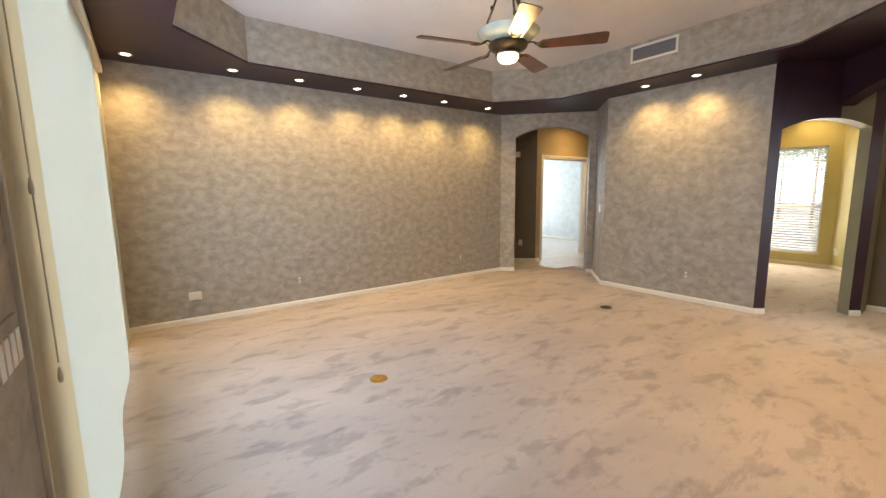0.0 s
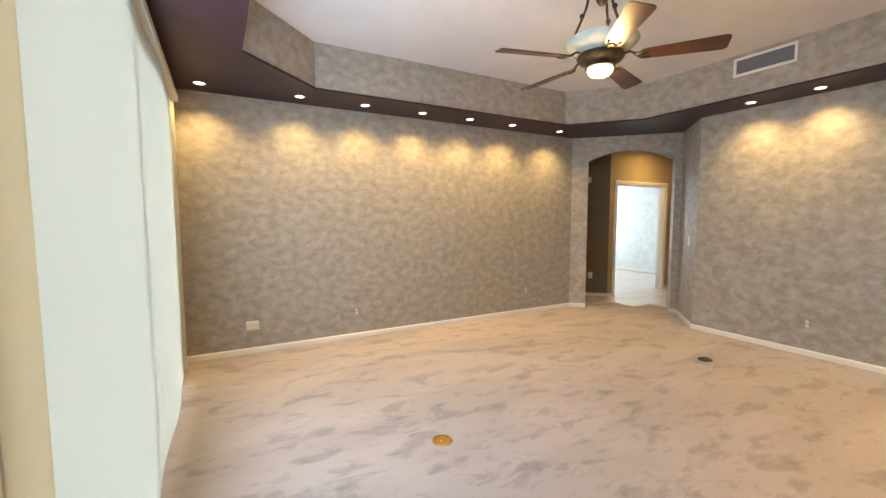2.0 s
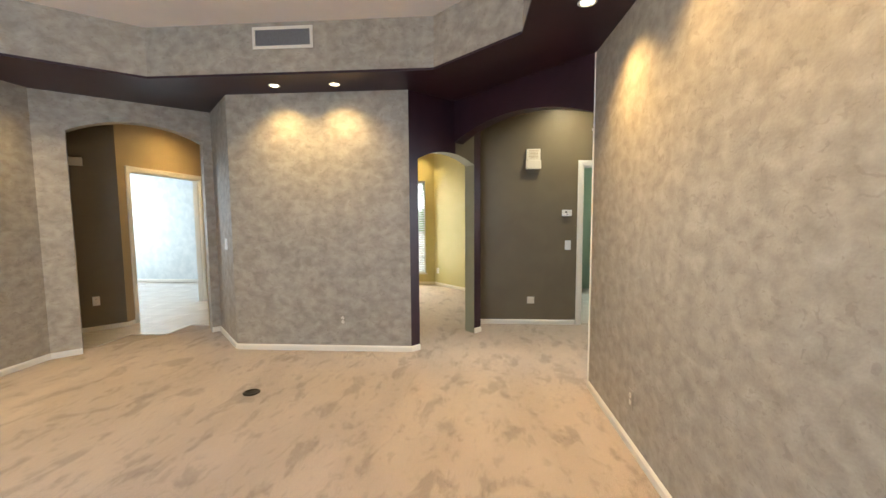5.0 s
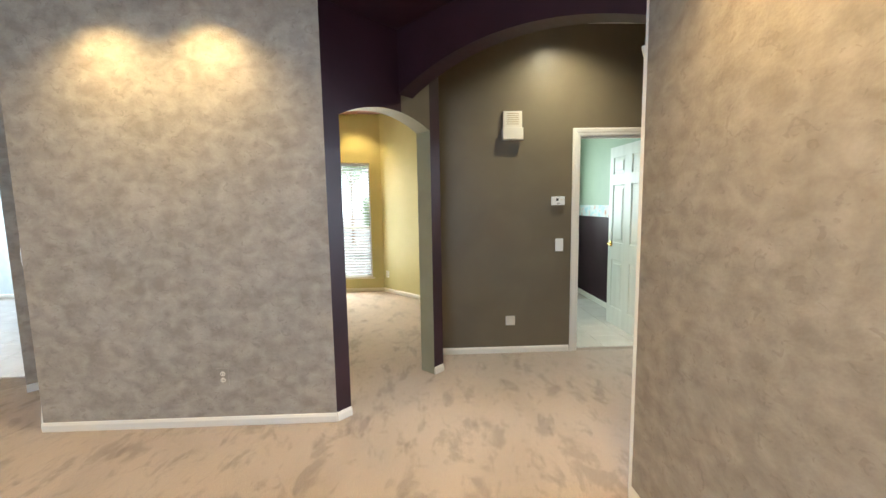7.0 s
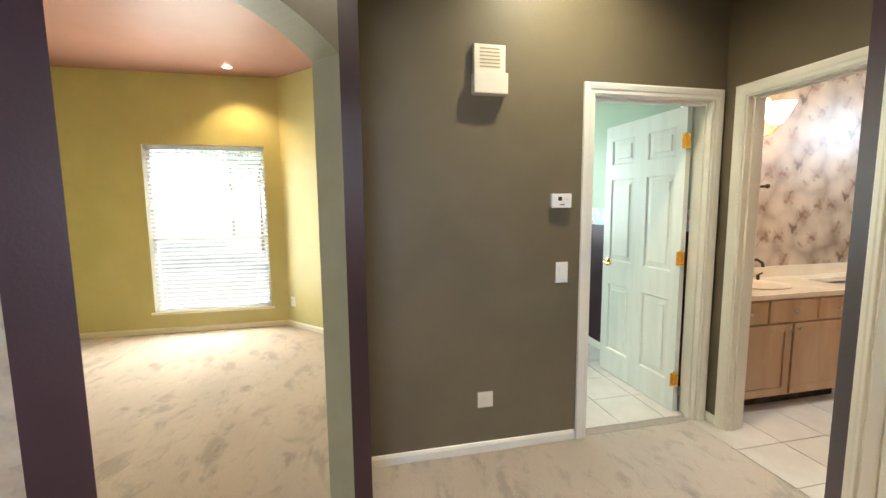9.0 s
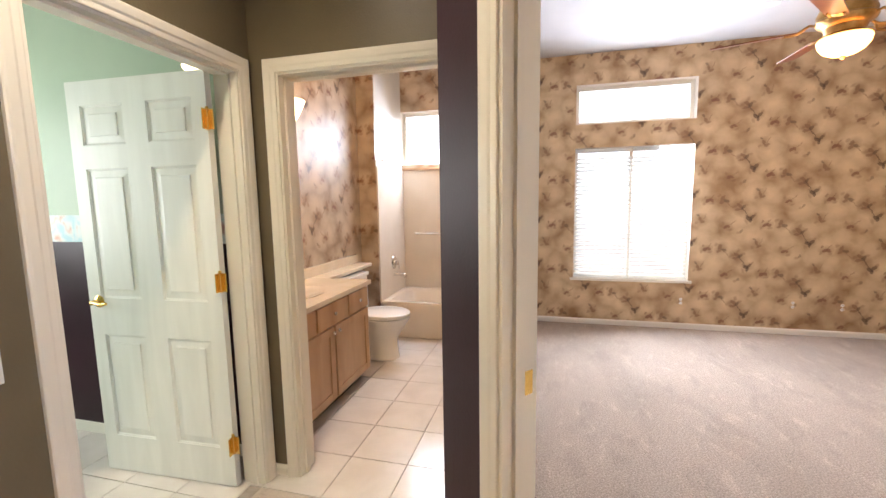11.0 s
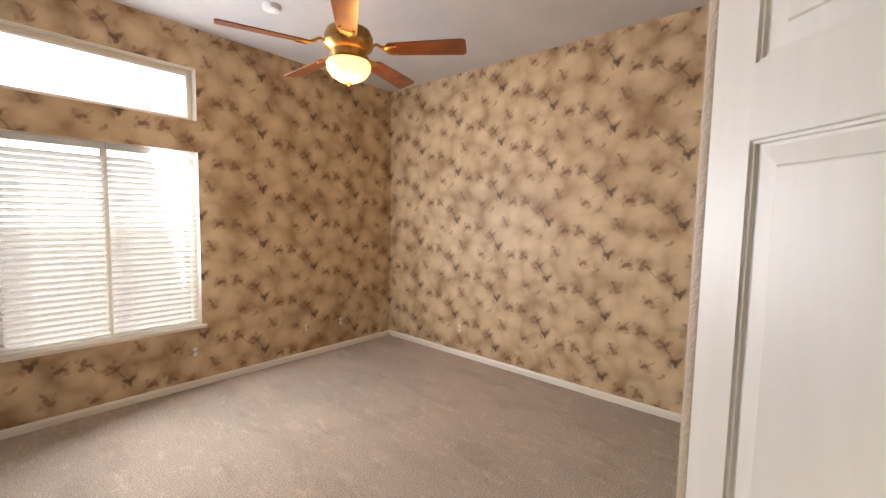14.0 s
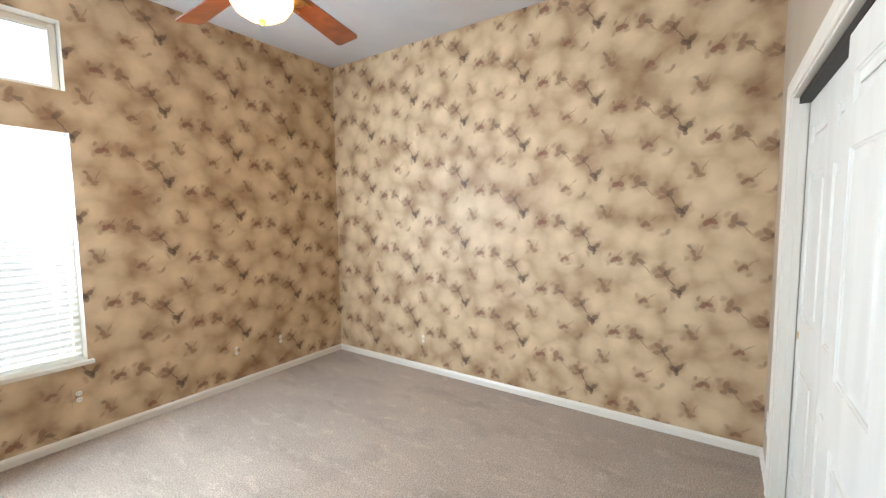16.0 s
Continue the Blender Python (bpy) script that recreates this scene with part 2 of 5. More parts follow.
GLOWCAN = material("lit can lamp", [(1, 0.9, 0.7), (1, 0.9, 0.7)], 3, 0.4, emit=((1.0, 0.85, 0.6), 12))
GLOWBED = material("lit amber glass bowl", [(1, 0.7, 0.35), (1, 0.75, 0.4)], 3, 0.4, emit=((1.0, 0.52, 0.15), 3.4))
GRAVEL = material("pale desert gravel", [(0.42, 0.37, 0.30), (0.52, 0.46, 0.38)], 20, 0.9)
STUCCO = material("pale stucco", [(0.55, 0.50, 0.42), (0.60, 0.55, 0.47)], 8, 0.9, bump=0.3)


LEAF_GREY, LEAF_BROWN, LEAF_RED, SHADE = (0.085, 0.05, 0.03), (0.22, 0.115, 0.058), (0.19, 0.07, 0.04), (0.235, 0.125, 0.055)
# leaves of one repeat: across, up, half length, half width, turn, softness, colour, strength
SPRIG = [(-0.03, 0.01, 0.075, 0.055, -40, 1.0, SHADE, 0.75), (0.055, -0.075, 0.050, 0.036, 20, 1.0, SHADE, 0.7), (0.20, -0.15, 0.055, 0.035, 10, 1.0, SHADE, 0.6),
         (-0.19, 0.11, 0.060, 0.045, 60, 1.0, SHADE, 0.65), (-0.15, -0.17, 0.050, 0.034, -20, 1.0, SHADE, 0.55), (0.13, 0.16, 0.048, 0.06, 30, 1.0, SHADE, 0.6),
         (-0.045, 0.045, 0.030, 0.014, 140, 0.35, LEAF_BROWN, 0.9), (-0.015, 0.028, 0.026, 0.012, 50, 0.35, LEAF_GREY, 0.75), (-0.06, 0.005, 0.024, 0.012, 10, 0.35, LEAF_BROWN, 0.8),
         (0.005, -0.02, 0.050, 0.0042, -55, 0.4, LEAF_GREY, 0.75), (0.040, -0.075, 0.032, 0.0042, -35, 0.4, LEAF_GREY, 0.7),
         (0.044, -0.086, 0.026, 0.014, -25, 0.3, LEAF_GREY, 0.9), (0.075, -0.068, 0.023, 0.013, 45, 0.3, LEAF_GREY, 0.85), (0.058, -0.108, 0.018, 0.011, 85, 0.3, LEAF_GREY, 0.85),
         (0.188, -0.158, 0.021, 0.014, 30, 0.3, LEAF_RED, 0.9), (0.222, -0.152, 0.021, 0.013, -35, 0.3, LEAF_RED, 0.85), (0.225, -0.118, 0.030, 0.0038, 50, 0.4, LEAF_BROWN, 0.7), (0.165, -0.118, 0.014, 0.008, 70, 0.4, LEAF_BROWN, 0.75),
         (-0.205, 0.125, 0.028, 0.015, 70, 0.4, LEAF_BROWN, 0.85), (-0.170, 0.095, 0.024, 0.013, -15, 0.35, LEAF_GREY, 0.7), (-0.215, 0.080, 0.020, 0.012, 25, 0.4, LEAF_BROWN, 0.8), (-0.14, 0.055, 0.040, 0.0038, -50, 0.4, LEAF_BROWN, 0.65),
         (-0.165, -0.175, 0.018, 0.012, 40, 0.35, LEAF_RED, 0.8), (-0.138, -0.165, 0.018, 0.010, -40, 0.35, LEAF_RED, 0.75), (-0.105, -0.135, 0.036, 0.0036, 40, 0.4, LEAF_BROWN, 0.6),
         (0.125, 0.165, 0.024, 0.013, 110, 0.4, LEAF_BROWN, 0.8), (0.150, 0.135, 0.022, 0.012, 20, 0.4, LEAF_BROWN, 0.8), (0.105, 0.205, 0.016, 0.009, -40, 0.35, LEAF_GREY, 0.65), (0.165, 0.185, 0.035, 0.0036, 65, 0.4, LEAF_BROWN, 0.6),
         (-0.085, 0.035, 0.034, 0.022, 30, 0.8, LEAF_BROWN, 0.75), (-0.035, 0.085, 0.030, 0.018, 75, 0.8, LEAF_BROWN, 0.7), (0.015, 0.055, 0.022, 0.014, 20, 0.7, LEAF_BROWN, 0.6),
         (0.095, -0.045, 0.024, 0.014, 60, 0.7, LEAF_BROWN, 0.65), (0.02, -0.125, 0.026, 0.014, 110, 0.7, LEAF_BROWN, 0.6), (0.235, -0.185, 0.024, 0.014, 10, 0.7, LEAF_BROWN, 0.65),
         (0.155, -0.185, 0.022, 0.014, 80, 0.7, LEAF_BROWN, 0.6), (-0.24, 0.15, 0.024, 0.016, 40, 0.7, LEAF_BROWN, 0.65), (-0.12, -0.205, 0.022, 0.013, 20, 0.7, LEAF_BROWN, 0.6),
         (-0.19, -0.135, 0.020, 0.013, 100, 0.7, LEAF_BROWN, 0.6), (0.09, 0.125, 0.022, 0.015, 45, 0.7, LEAF_BROWN, 0.6), (-0.02, -0.215, 0.018, 0.010, 60, 0.4, LEAF_GREY, 0.6), (-0.045, -0.235, 0.026, 0.016, 15, 0.8, LEAF_BROWN, 0.6)]


def wallpaper(name, dark, light, seed, gloss=0.55, wide=0.53, high=0.51):
    """Marbled ground printed with a half drop repeat of small leaf sprigs."""
    m = bpy.data.materials.new(name)
    m.use_nodes = True
    n, links = m.node_tree.nodes, m.node_tree.links
    b = n["Principled BSDF"]
    b.inputs["Roughness"].default_value = gloss

    def calc(op, *args):
        k = n.new("ShaderNodeMath")
        k.operation = op
        for i, v in enumerate(args):
            if isinstance(v, (int, float)):
                k.inputs[i].default_value = v
            else:
                links.new(v, k.inputs[i])
        return k.outputs[0]

    geo = n.new("ShaderNodeNewGeometry")
    sep = n.new("ShaderNodeSeparateXYZ")
    links.new(geo.outputs["Position"], sep.inputs[0])
    u = calc("SUBTRACT", sep.outputs[1], sep.outputs[0])
    flat = n.new("ShaderNodeCombineXYZ")
    links.new(u, flat.inputs[0]), links.new(sep.outputs[2], flat.inputs[1])
    flat.inputs[2].default_value = seed

    def clouds(scale, detail, warp=0.0, colour=False):
        t = n.new("ShaderNodeTexNoise")
        t.inputs["Scale"].default_value, t.inputs["Detail"].default_value, t.inputs["Distortion"].default_value = scale, detail, warp
        links.new(flat.outputs[0], t.inputs["Vector"])
        return t.outputs["Color" if colour else "Fac"]

    wob = n.new("ShaderNodeVectorMath")
    wob.operation = "MULTIPLY_ADD"
    links.new(clouds(30, 3, 0, True), wob.inputs[0])
    wob.inputs[1].default_value = (0.03, 0.03, 0)
    links.new(flat.outputs[0], wob.inputs[2])
    ws = n.new("ShaderNodeSeparateXYZ")
    links.new(wob.outputs[0], ws.inputs[0])
    col = calc("FLOOR", calc("DIVIDE", ws.outputs[0], wide))
    qx = calc("WRAP", ws.outputs[0], wide, 0.0)
    qy = calc("WRAP", calc("MULTIPLY_ADD", col, high / 2, ws.outputs[1]), high, 0.0)
    cell = n.new("ShaderNodeCombineXYZ")
    links.new(calc("SUBTRACT", qx, wide / 2), cell.inputs[0]), links.new(calc("SUBTRACT", qy, high / 2), cell.inputs[1])

    ramp = n.new("ShaderNodeValToRGB")
    els = ramp.color_ramp.elements
    els[0].position, els[0].color = 0.12, (*light, 1)
    els[1].position, els[1].color = 1.0, (*dark, 1)
    els.new(0.50).color = (*[0.32 * p + 0.68 * q for p, q in zip(dark, light)], 1)
    drift = n.new("ShaderNodeVectorMath")
    drift.operation = "MULTIPLY_ADD"
    links.new(clouds(7, 3, 0, True), drift.inputs[0])
    drift.inputs[1].default_value = (0.09, 0.09, 0)
    links.new(flat.outputs[0], drift.inputs[2])
    puff = n.new("ShaderNodeTexVoronoi")
    puff.feature, puff.inputs["Scale"].default_value = "SMOOTH_F1", 5.6
    puff.inputs["Smoothness"].default_value = 0.25
    links.new(drift.outputs[0], puff.inputs["Vector"])
    links.new(calc("MULTIPLY_ADD", puff.outputs["Distance"], 1.05, calc("MULTIPLY_ADD", clouds(11, 4, 0.3), 0.55, -0.30)), ramp.inputs[0])
    out = ramp.outputs[0]
    for x, y, length, width, turn, soft, colour, strength in SPRIG:
        if soft < 0.6:
            length, width, strength = 1.12 * length, 1.15 * width, 0.78 * strength
        elif soft < 0.9:
            strength = 0.62 * strength
        elif soft > 0.9:
            length, width, strength = 1.25 * length, 1.25 * width, 0.85 * strength
        mp = n.new("ShaderNodeMapping")
        mp.vector_type = "TEXTURE"
        mp.inputs["Location"].default_value, mp.inputs["Rotation"].default_value, mp.inputs["Scale"].default_value = (x, y + 0.03, 0), (0, 0, radians(turn)), (length, width, 1)
        links.new(cell.outputs[0], mp.inputs["Vector"])
        far = n.new("ShaderNodeVectorMath")
        far.operation = "LENGTH"
        links.new(mp.outputs[0], far.inputs[0])
        mr = n.new("ShaderNodeMapRange")
        mr.inputs["From Min"].default_value, mr.inputs["From Max"].default_value = 1.2 - soft, 1.2
        mr.inputs["To Min"].default_value, mr.inputs["To Max"].default_value = strength, 0.0
        links.new(far.outputs["Value"], mr.inputs["Value"])
        mix = n.new("ShaderNodeMix")
        mix.data_type = "RGBA"
        links.new(mr.outputs[0], mix.inputs["Factor"])
        links.new(out, mix.inputs["A"])
        mix.inputs["B"].default_value = (*colour, 1)
        out = mix.outputs["Result"]
    links.new(out, b.inputs["Base Color"])
    bp = n.new("ShaderNodeBump")
    bp.inputs["Strength"].default_value = 0.08
    links.new(clouds(160, 2), bp.inputs["Height"])
    links.new(bp.outputs[0], b.inputs["Normal"])
    return m


PAPER = wallpaper("marbled leaf sprig wallpaper", (0.31, 0.19, 0.09), (0.68, 0.525, 0.325), 3.0)
BATHPAPER = wallpaper("bathroom floral wallpaper", (0.24, 0.165, 0.10), (0.58, 0.47, 0.35), 9.0, 0.42)


def sheer(name, colour, share, rough=0.5):
    """Cloth or plastic that lets some daylight through."""
    m = bpy.data.materials.new(name)
    m.use_nodes = True
    n, links = m.node_tree.nodes, m.node_tree.links
    b = n["Principled BSDF"]
    b.inputs["Base Color"].default_value, b.inputs["Roughness"].default_value = (*colour, 1), rough
    tr = n.new("ShaderNodeBsdfTranslucent")
    tr.inputs[0].default_value = (*colour, 1)
    mix = n.new("ShaderNodeMixShader")
    mix.inputs[0].default_value = share
    links.new(b.outputs[0], mix.inputs[1]), links.new(tr.outputs[0], mix.inputs[2])
    links.new(mix.outputs[0], n["Material Output"].inputs[0])
    return m


VANE = sheer("white vinyl blind vane", (0.84, 0.87, 0.83), 0.64)
PANEL = sheer("cream translucent panel", (0.82, 0.77, 0.62), 0.6)
LEAVES = sheer("outdoor leaves", (0.48, 0.62, 0.34), 0.65)
SLAT = sheer("white blind slat", (0.88, 0.88, 0.86), 0.75)


def glass_mat():
    m = bpy.data.materials.new("window glass")
    m.use_nodes = True
    b = m.node_tree.nodes["Principled BSDF"]
    b.inputs["Transmission Weight"].default_value, b.inputs["Roughness"].default_value, b.inputs["IOR"].default_value = 1.0, 0.0, 1.45
    return m


GLASS = glass_mat()


def mirror_mat():
    m = bpy.data.materials.new("silvered mirror")
    m.use_nodes = True
    b = m.node_tree.nodes["Principled BSDF"]
    b.inputs["Base Color"].default_value, b.inputs["Metallic"].default_value, b.inputs["Roughness"].default_value = (0.9, 0.9, 0.9, 1), 1.0, 0.02
    return m


MIRROR = mirror_mat()


def glow_mat(name, stops, strength):
    """A far bright backdrop outside a window, from ground to sky."""
    m = bpy.data.materials.new(name)
    m.use_nodes = True
    n, links = m.node_tree.nodes, m.node_tree.links
    n.remove(n["Principled BSDF"])
    e = n.new("ShaderNodeEmission")
    e.inputs[0].default_value, e.inputs[1].default_value = (*stops, 1), strength
    links.new(e.outputs[0], n["Material Output"].inputs[0])
    return m


SKYGLOW = glow_mat("bright outdoor haze", (0.93, 0.97, 1.0), 4.3)

# ---- mesh helpers ----


def finish(name, bm, mats, parent=None, smooth=False):
    me = bpy.data.meshes.new(name)
    bmesh.ops.recalc_face_normals(bm, faces=bm.faces)
    bm.to_mesh(me)
    bm.free()
    for m in mats if isinstance(mats, (list, tuple)) else [mats]:
        me.materials.append(m)
    if smooth:
        for p in me.polygons:
            p.use_smooth = True
        me.set_sharp_from_angle(angle=radians(40))
    ob = new(name, me)
    if parent:
        ob.parent = parent
    return ob


def part(name, bm, mat, parent, label="", smooth=False, at=None):
    ob = finish(name, bm, mat, parent, smooth)
    if at is not None:
        ob.matrix_local = at
    if label:
        tagged(ob, label)
    return ob


def thing(name, m, label, category, group="", kind=""):
    ob = new(name)
    ob.empty_display_size = 0.1
    ob.matrix_world = m
    return tagged(ob, label, category, group, kind)


def box(bm, x0, x1, y0, y1, z0, z1, bevel=0.0, m=None):
    mat = Matrix.Translation(((x0 + x1) / 2, (y0 + y1) / 2, (z0 + z1) / 2)) @ Matrix.Diagonal((abs(x1 - x0), abs(y1 - y0), abs(z1 - z0), 1))
    r = bmesh.ops.create_cube(bm, size=1, matrix=(m @ mat) if m else mat)
    if bevel:
        edges = list({e for v in r["verts"] for e in v.link_edges})
        bmesh.ops.bevel(bm, geom=edges, offset=bevel, segments=2, affect="EDGES", profile=0.7)
    return bm


def boxbm(*a, bevel=0.0):
    return box(bmesh.new(), *a, bevel=bevel)


def prism(pts, z0, z1, bm=None):
    bm = bm or bmesh.new()
    lo = [bm.verts.new((x, y, z0)) for x, y in pts]
    hi = [bm.verts.new((x, y, z1)) for x, y in pts]
    n = len(pts)
    bm.faces.new(lo), bm.faces.new(hi)
    for i in range(n):
        bm.faces.new((lo[i], lo[(i + 1) % n], hi[(i + 1) % n], hi[i]))
    return bm


def lathe(profile, steps=32, bm=None, m=None):
    """Turns (radius, z) pairs about the z axis."""
    bm = bm or bmesh.new()
    rings = []
    for r, z in profile:
        if r < 1e-5:
            rings.append([bm.verts.new((0, 0, z))])
        else:
            rings.append([bm.verts.new((r * math.cos(2 * math.pi * i / steps), r * math.sin(2 * math.pi * i / steps), z)) for i in range(steps)])
    for a, b in zip(rings, rings[1:]):
        for i in range(steps):
            j = (i + 1) % steps
            q = [a[i % len(a)], a[j % len(a)], b[j % len(b)], b[i % len(b)]]
            q = list(dict.fromkeys(q))
            if len(q) > 2:
                bm.faces.new(q)
    if m:
        bmesh.ops.transform(bm, matrix=m, verts=[v for ring in rings for v in ring])
    return bm


def tube(points, r, steps=10, bm=None):
    """A round bar along a line of points."""
    bm = bm or bmesh.new()
    pts = [Vector(p) for p in points]
    prev = None
    side = Vector((0.31, 0.52, 0.79))
    for i, p in enumerate(pts):
        d = (pts[min(i + 1, len(pts) - 1)] - pts[max(i - 1, 0)]).normalized()
        u = d.cross(side).normalized()
        v = d.cross(u)
        ring = [bm.verts.new(p + r * (math.cos(2 * math.pi * k / steps) * u + math.sin(2 * math.pi * k / steps) * v)) for k in range(steps)]
        if prev:
            for k in range(steps):
                bm.faces.new((prev[k], prev[(k + 1) % steps], ring[(k + 1) % steps], ring[k]))
        else:
            bm.faces.new(ring)
        prev = ring
    bm.faces.new(prev)
    return bm


def along(p, q):
    """The frame of a wall: x from p to q, y to the left, z up."""
    d = Vector((q[0] - p[0], q[1] - p[1], 0))
    return Matrix.Translation((p[0], p[1], 0)) @ Matrix.Rotation(math.atan2(d.y, d.x), 4, "Z"), d.length


def wall(name, p, q, h, thick, mats, openings=(), z0=0.0, paint=None):
    """A wall from p to q whose room lies on the right of that way. openings: (from, to, bottom, top at the sides, rise of the arch)."""
    m, length = along(p, q)
    bm = bmesh.new()
    got = {}

    def v(s, y, z):
        k = (round(s, 4), round(y, 4), round(z, 4))
        if k not in got:
            got[k] = bm.verts.new(k)
        return got[k]

    def face(vs, idx):
        vs = list(dict.fromkeys(vs))
        if len(vs) > 2:
            f = bm.faces.get(vs) or bm.faces.new(vs)
            f.material_index = idx

    cuts = {0.0, length}
    for a, b, lo, hi, rise in openings:
        cuts |= {a, b}
        if rise:
            cuts |= {a + (b - a) * i / 24 for i in range(1, 24)}
    if paint:
        cuts |= set(paint[0])
    cuts = sorted(cuts)

    def head(o, s):
        a, b, lo, hi, rise = o
        u = 2 * (s - a) / (b - a) - 1
        if not rise:
            return hi
        radius = ((b - a) ** 2 / 4 + rise ** 2) / (2 * rise)
        return hi + rise - radius + math.sqrt(max(radius ** 2 - (u * (b - a) / 2) ** 2, 0))

    for s, e in zip(cuts, cuts[1:]):
        mid = (s + e) / 2
        here = [o for o in openings if o[0] < mid < o[1]]
        spans = [(z0, z0, h, h)]
        here.sort(key=lambda o: o[2])
        for o in here:
            lo0, lo1, _, _ = spans.pop()
            if o[2] > lo0 + 1e-4:
                spans.append((lo0, lo1, o[2], o[2]))
                face([v(s, 0, o[2]), v(e, 0, o[2]), v(e, thick, o[2]), v(s, thick, o[2])], 2)
            spans.append((head(o, s), head(o, e), h, h))
            face([v(s, 0, head(o, s)), v(e, 0, head(o, e)), v(e, thick, head(o, e)), v(s, thick, head(o, s))], 2)
        for a0, a1, b0, b1 in spans:
            idx = paint[1](mid, (a0 + b0) / 2) if paint else 0
            face([v(s, 0, a0), v(e, 0, a1), v(e, 0, b1), v(s, 0, b0)], idx)
            face([v(s, thick, a0), v(e, thick, a1), v(e, thick, b1), v(s, thick, b0)], 1)
        face([v(s, 0, h), v(e, 0, h), v(e, thick, h), v(s, thick, h)], 1)
    for o in openings:
        for s in (o[0], o[1]):
            if 1e-4 < s < length - 1e-4:
                face([v(s, 0, o[2]), v(s, thick, o[2]), v(s, thick, o[3]), v(s, 0, o[3])], 2)
    for s in (0.0, length):
        low = max([z0] + [o[3] for o in openings if abs(o[0] - s) < 1e-4 or abs(o[1] - s) < 1e-4])
        face([v(s, 0, low), v(s, thick, low), v(s, thick, h), v(s, 0, h)], 2)
    ob = finish(name, bm, list(mats))
    ob.matrix_world = m
    return tagged(ob, kind="structure")


def baseboard(p, q, gaps=(), h=0.060, mat=None):
    m, length = along(p, q)
    bm = bmesh.new()
    s = 0.0
    for a, b in list(gaps) + [(length, length)]:
        if a - s > 0.01:
            prof = [(0, 0), (-0.013, 0), (-0.013, h - 0.018), (-0.006, h - 0.004), (0, h)]
            lo = [bm.verts.new((s, y, z + 0.001)) for y, z in prof]
            hi = [bm.verts.new((a, y, z + 0.001)) for y, z in prof]
            bm.faces.new(lo), bm.faces.new(hi)
            for i in range(len(prof)):
                j = (i + 1) % len(prof)
                bm.faces.new((lo[i], lo[j], hi[j], hi[i]))
        s = b
    ob = finish("baseboard", bm, mat or TRIM)
    ob.matrix_world = m
    return tagged(ob, "white painted wooden baseboard along the wall", "baseboard", kind="structure")


def sheet(name, pts, z, mat, up=True, holes=(), thick=0.06):
    """A flat sheet with holes, seen from one side."""
    from mathutils.geometry import tessellate_polygon
    loops = [[Vector((x, y, z)) for x, y in loop] for loop in (pts, *holes)]
    flat = [c for loop in loops for c in loop]
    bm = bmesh.new()
    vs = [bm.verts.new(c) for c in flat]
    for tri in tessellate_polygon(loops):
        bm.faces.new([vs[i] for i in tri])
    bmesh.ops.recalc_face_normals(bm, faces=bm.faces)
    ob = finish(name, bm, mat)
    sol = ob.modifiers.new("thickness", "SOLIDIFY")
    sol.thickness, sol.offset = thick, 0
    ob.location.z = -thick / 2 if up else thick / 2
    return tagged(ob, kind="structure")


# ---- the living room ----
NX, NY = (-0.30, 5.705), (5.045, 5.705)
A1, A2 = NY, (6.11, 4.585)
EB, EC = (5.44, 3.975), (5.44, 2.085)
PIER = (6.225, 1.345)
SC = (4.635, 0.497)
WX = -0.20
wall("wall_north", NX, NY, 3.2, 0.14, (FAUX, PALE, FAUX))
wall("wall_arch_north_east", A1, A2, 3.2, 0.16, (FAUX, TAN, FAUX), [(0.245, 1.45, 0, 2.30, 0.155)])
wall("wall_return", A2, EB, 3.2, 0.13, (FAUX, TAN, FAUX))
wall("wall_east", EB, EC, 3.2, 0.13, (FAUX, YELLOW, FAUX))
split = 0.66
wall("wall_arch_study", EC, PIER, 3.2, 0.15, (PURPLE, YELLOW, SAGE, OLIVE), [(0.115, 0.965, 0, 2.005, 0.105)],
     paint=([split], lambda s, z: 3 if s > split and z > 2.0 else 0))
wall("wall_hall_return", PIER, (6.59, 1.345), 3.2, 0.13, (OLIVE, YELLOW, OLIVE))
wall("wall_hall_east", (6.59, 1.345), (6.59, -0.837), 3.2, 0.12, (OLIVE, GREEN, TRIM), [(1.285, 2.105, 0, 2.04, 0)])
wall("wall_bath_north", (6.71, -0.837), (5.53, -0.837), 3.2, 0.12, (OLIVE, BATHPAPER, TRIM), [(0.255, 1.11, 0, 2.04, 0)])
wall("wall_bath_west", (5.514, -0.837), (5.514, -0.25), 3.2, 0.024, (PURPLE, GLOSSWALL, PURPLE))
D0, D1 = (5.512, -0.247), (4.640, 0.505)
wall("wall_bedroom_door", D0, D1, 3.2, 0.12, (PURPLE, BEIGE, TRIM), [(0.242, 1.092, 0, 2.04, 0)])
wall("wall_south", SC, (-0.30, 0.497), 3.2, 0.13, (FAUX, BEIGE, FAUX))
wall("wall_west", (WX, 0.40), (WX, 5.845), 3.2, 0.18, (FAUX, STUCCO, TRIM), [(1.40, 4.80, 0.0, 2.47, 0)])
B0, B1 = SC, (5.925, 1.665)
m_arch, l_arch = along(B1, B0)
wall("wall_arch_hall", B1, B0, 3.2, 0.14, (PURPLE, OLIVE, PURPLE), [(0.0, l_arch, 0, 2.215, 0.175)])

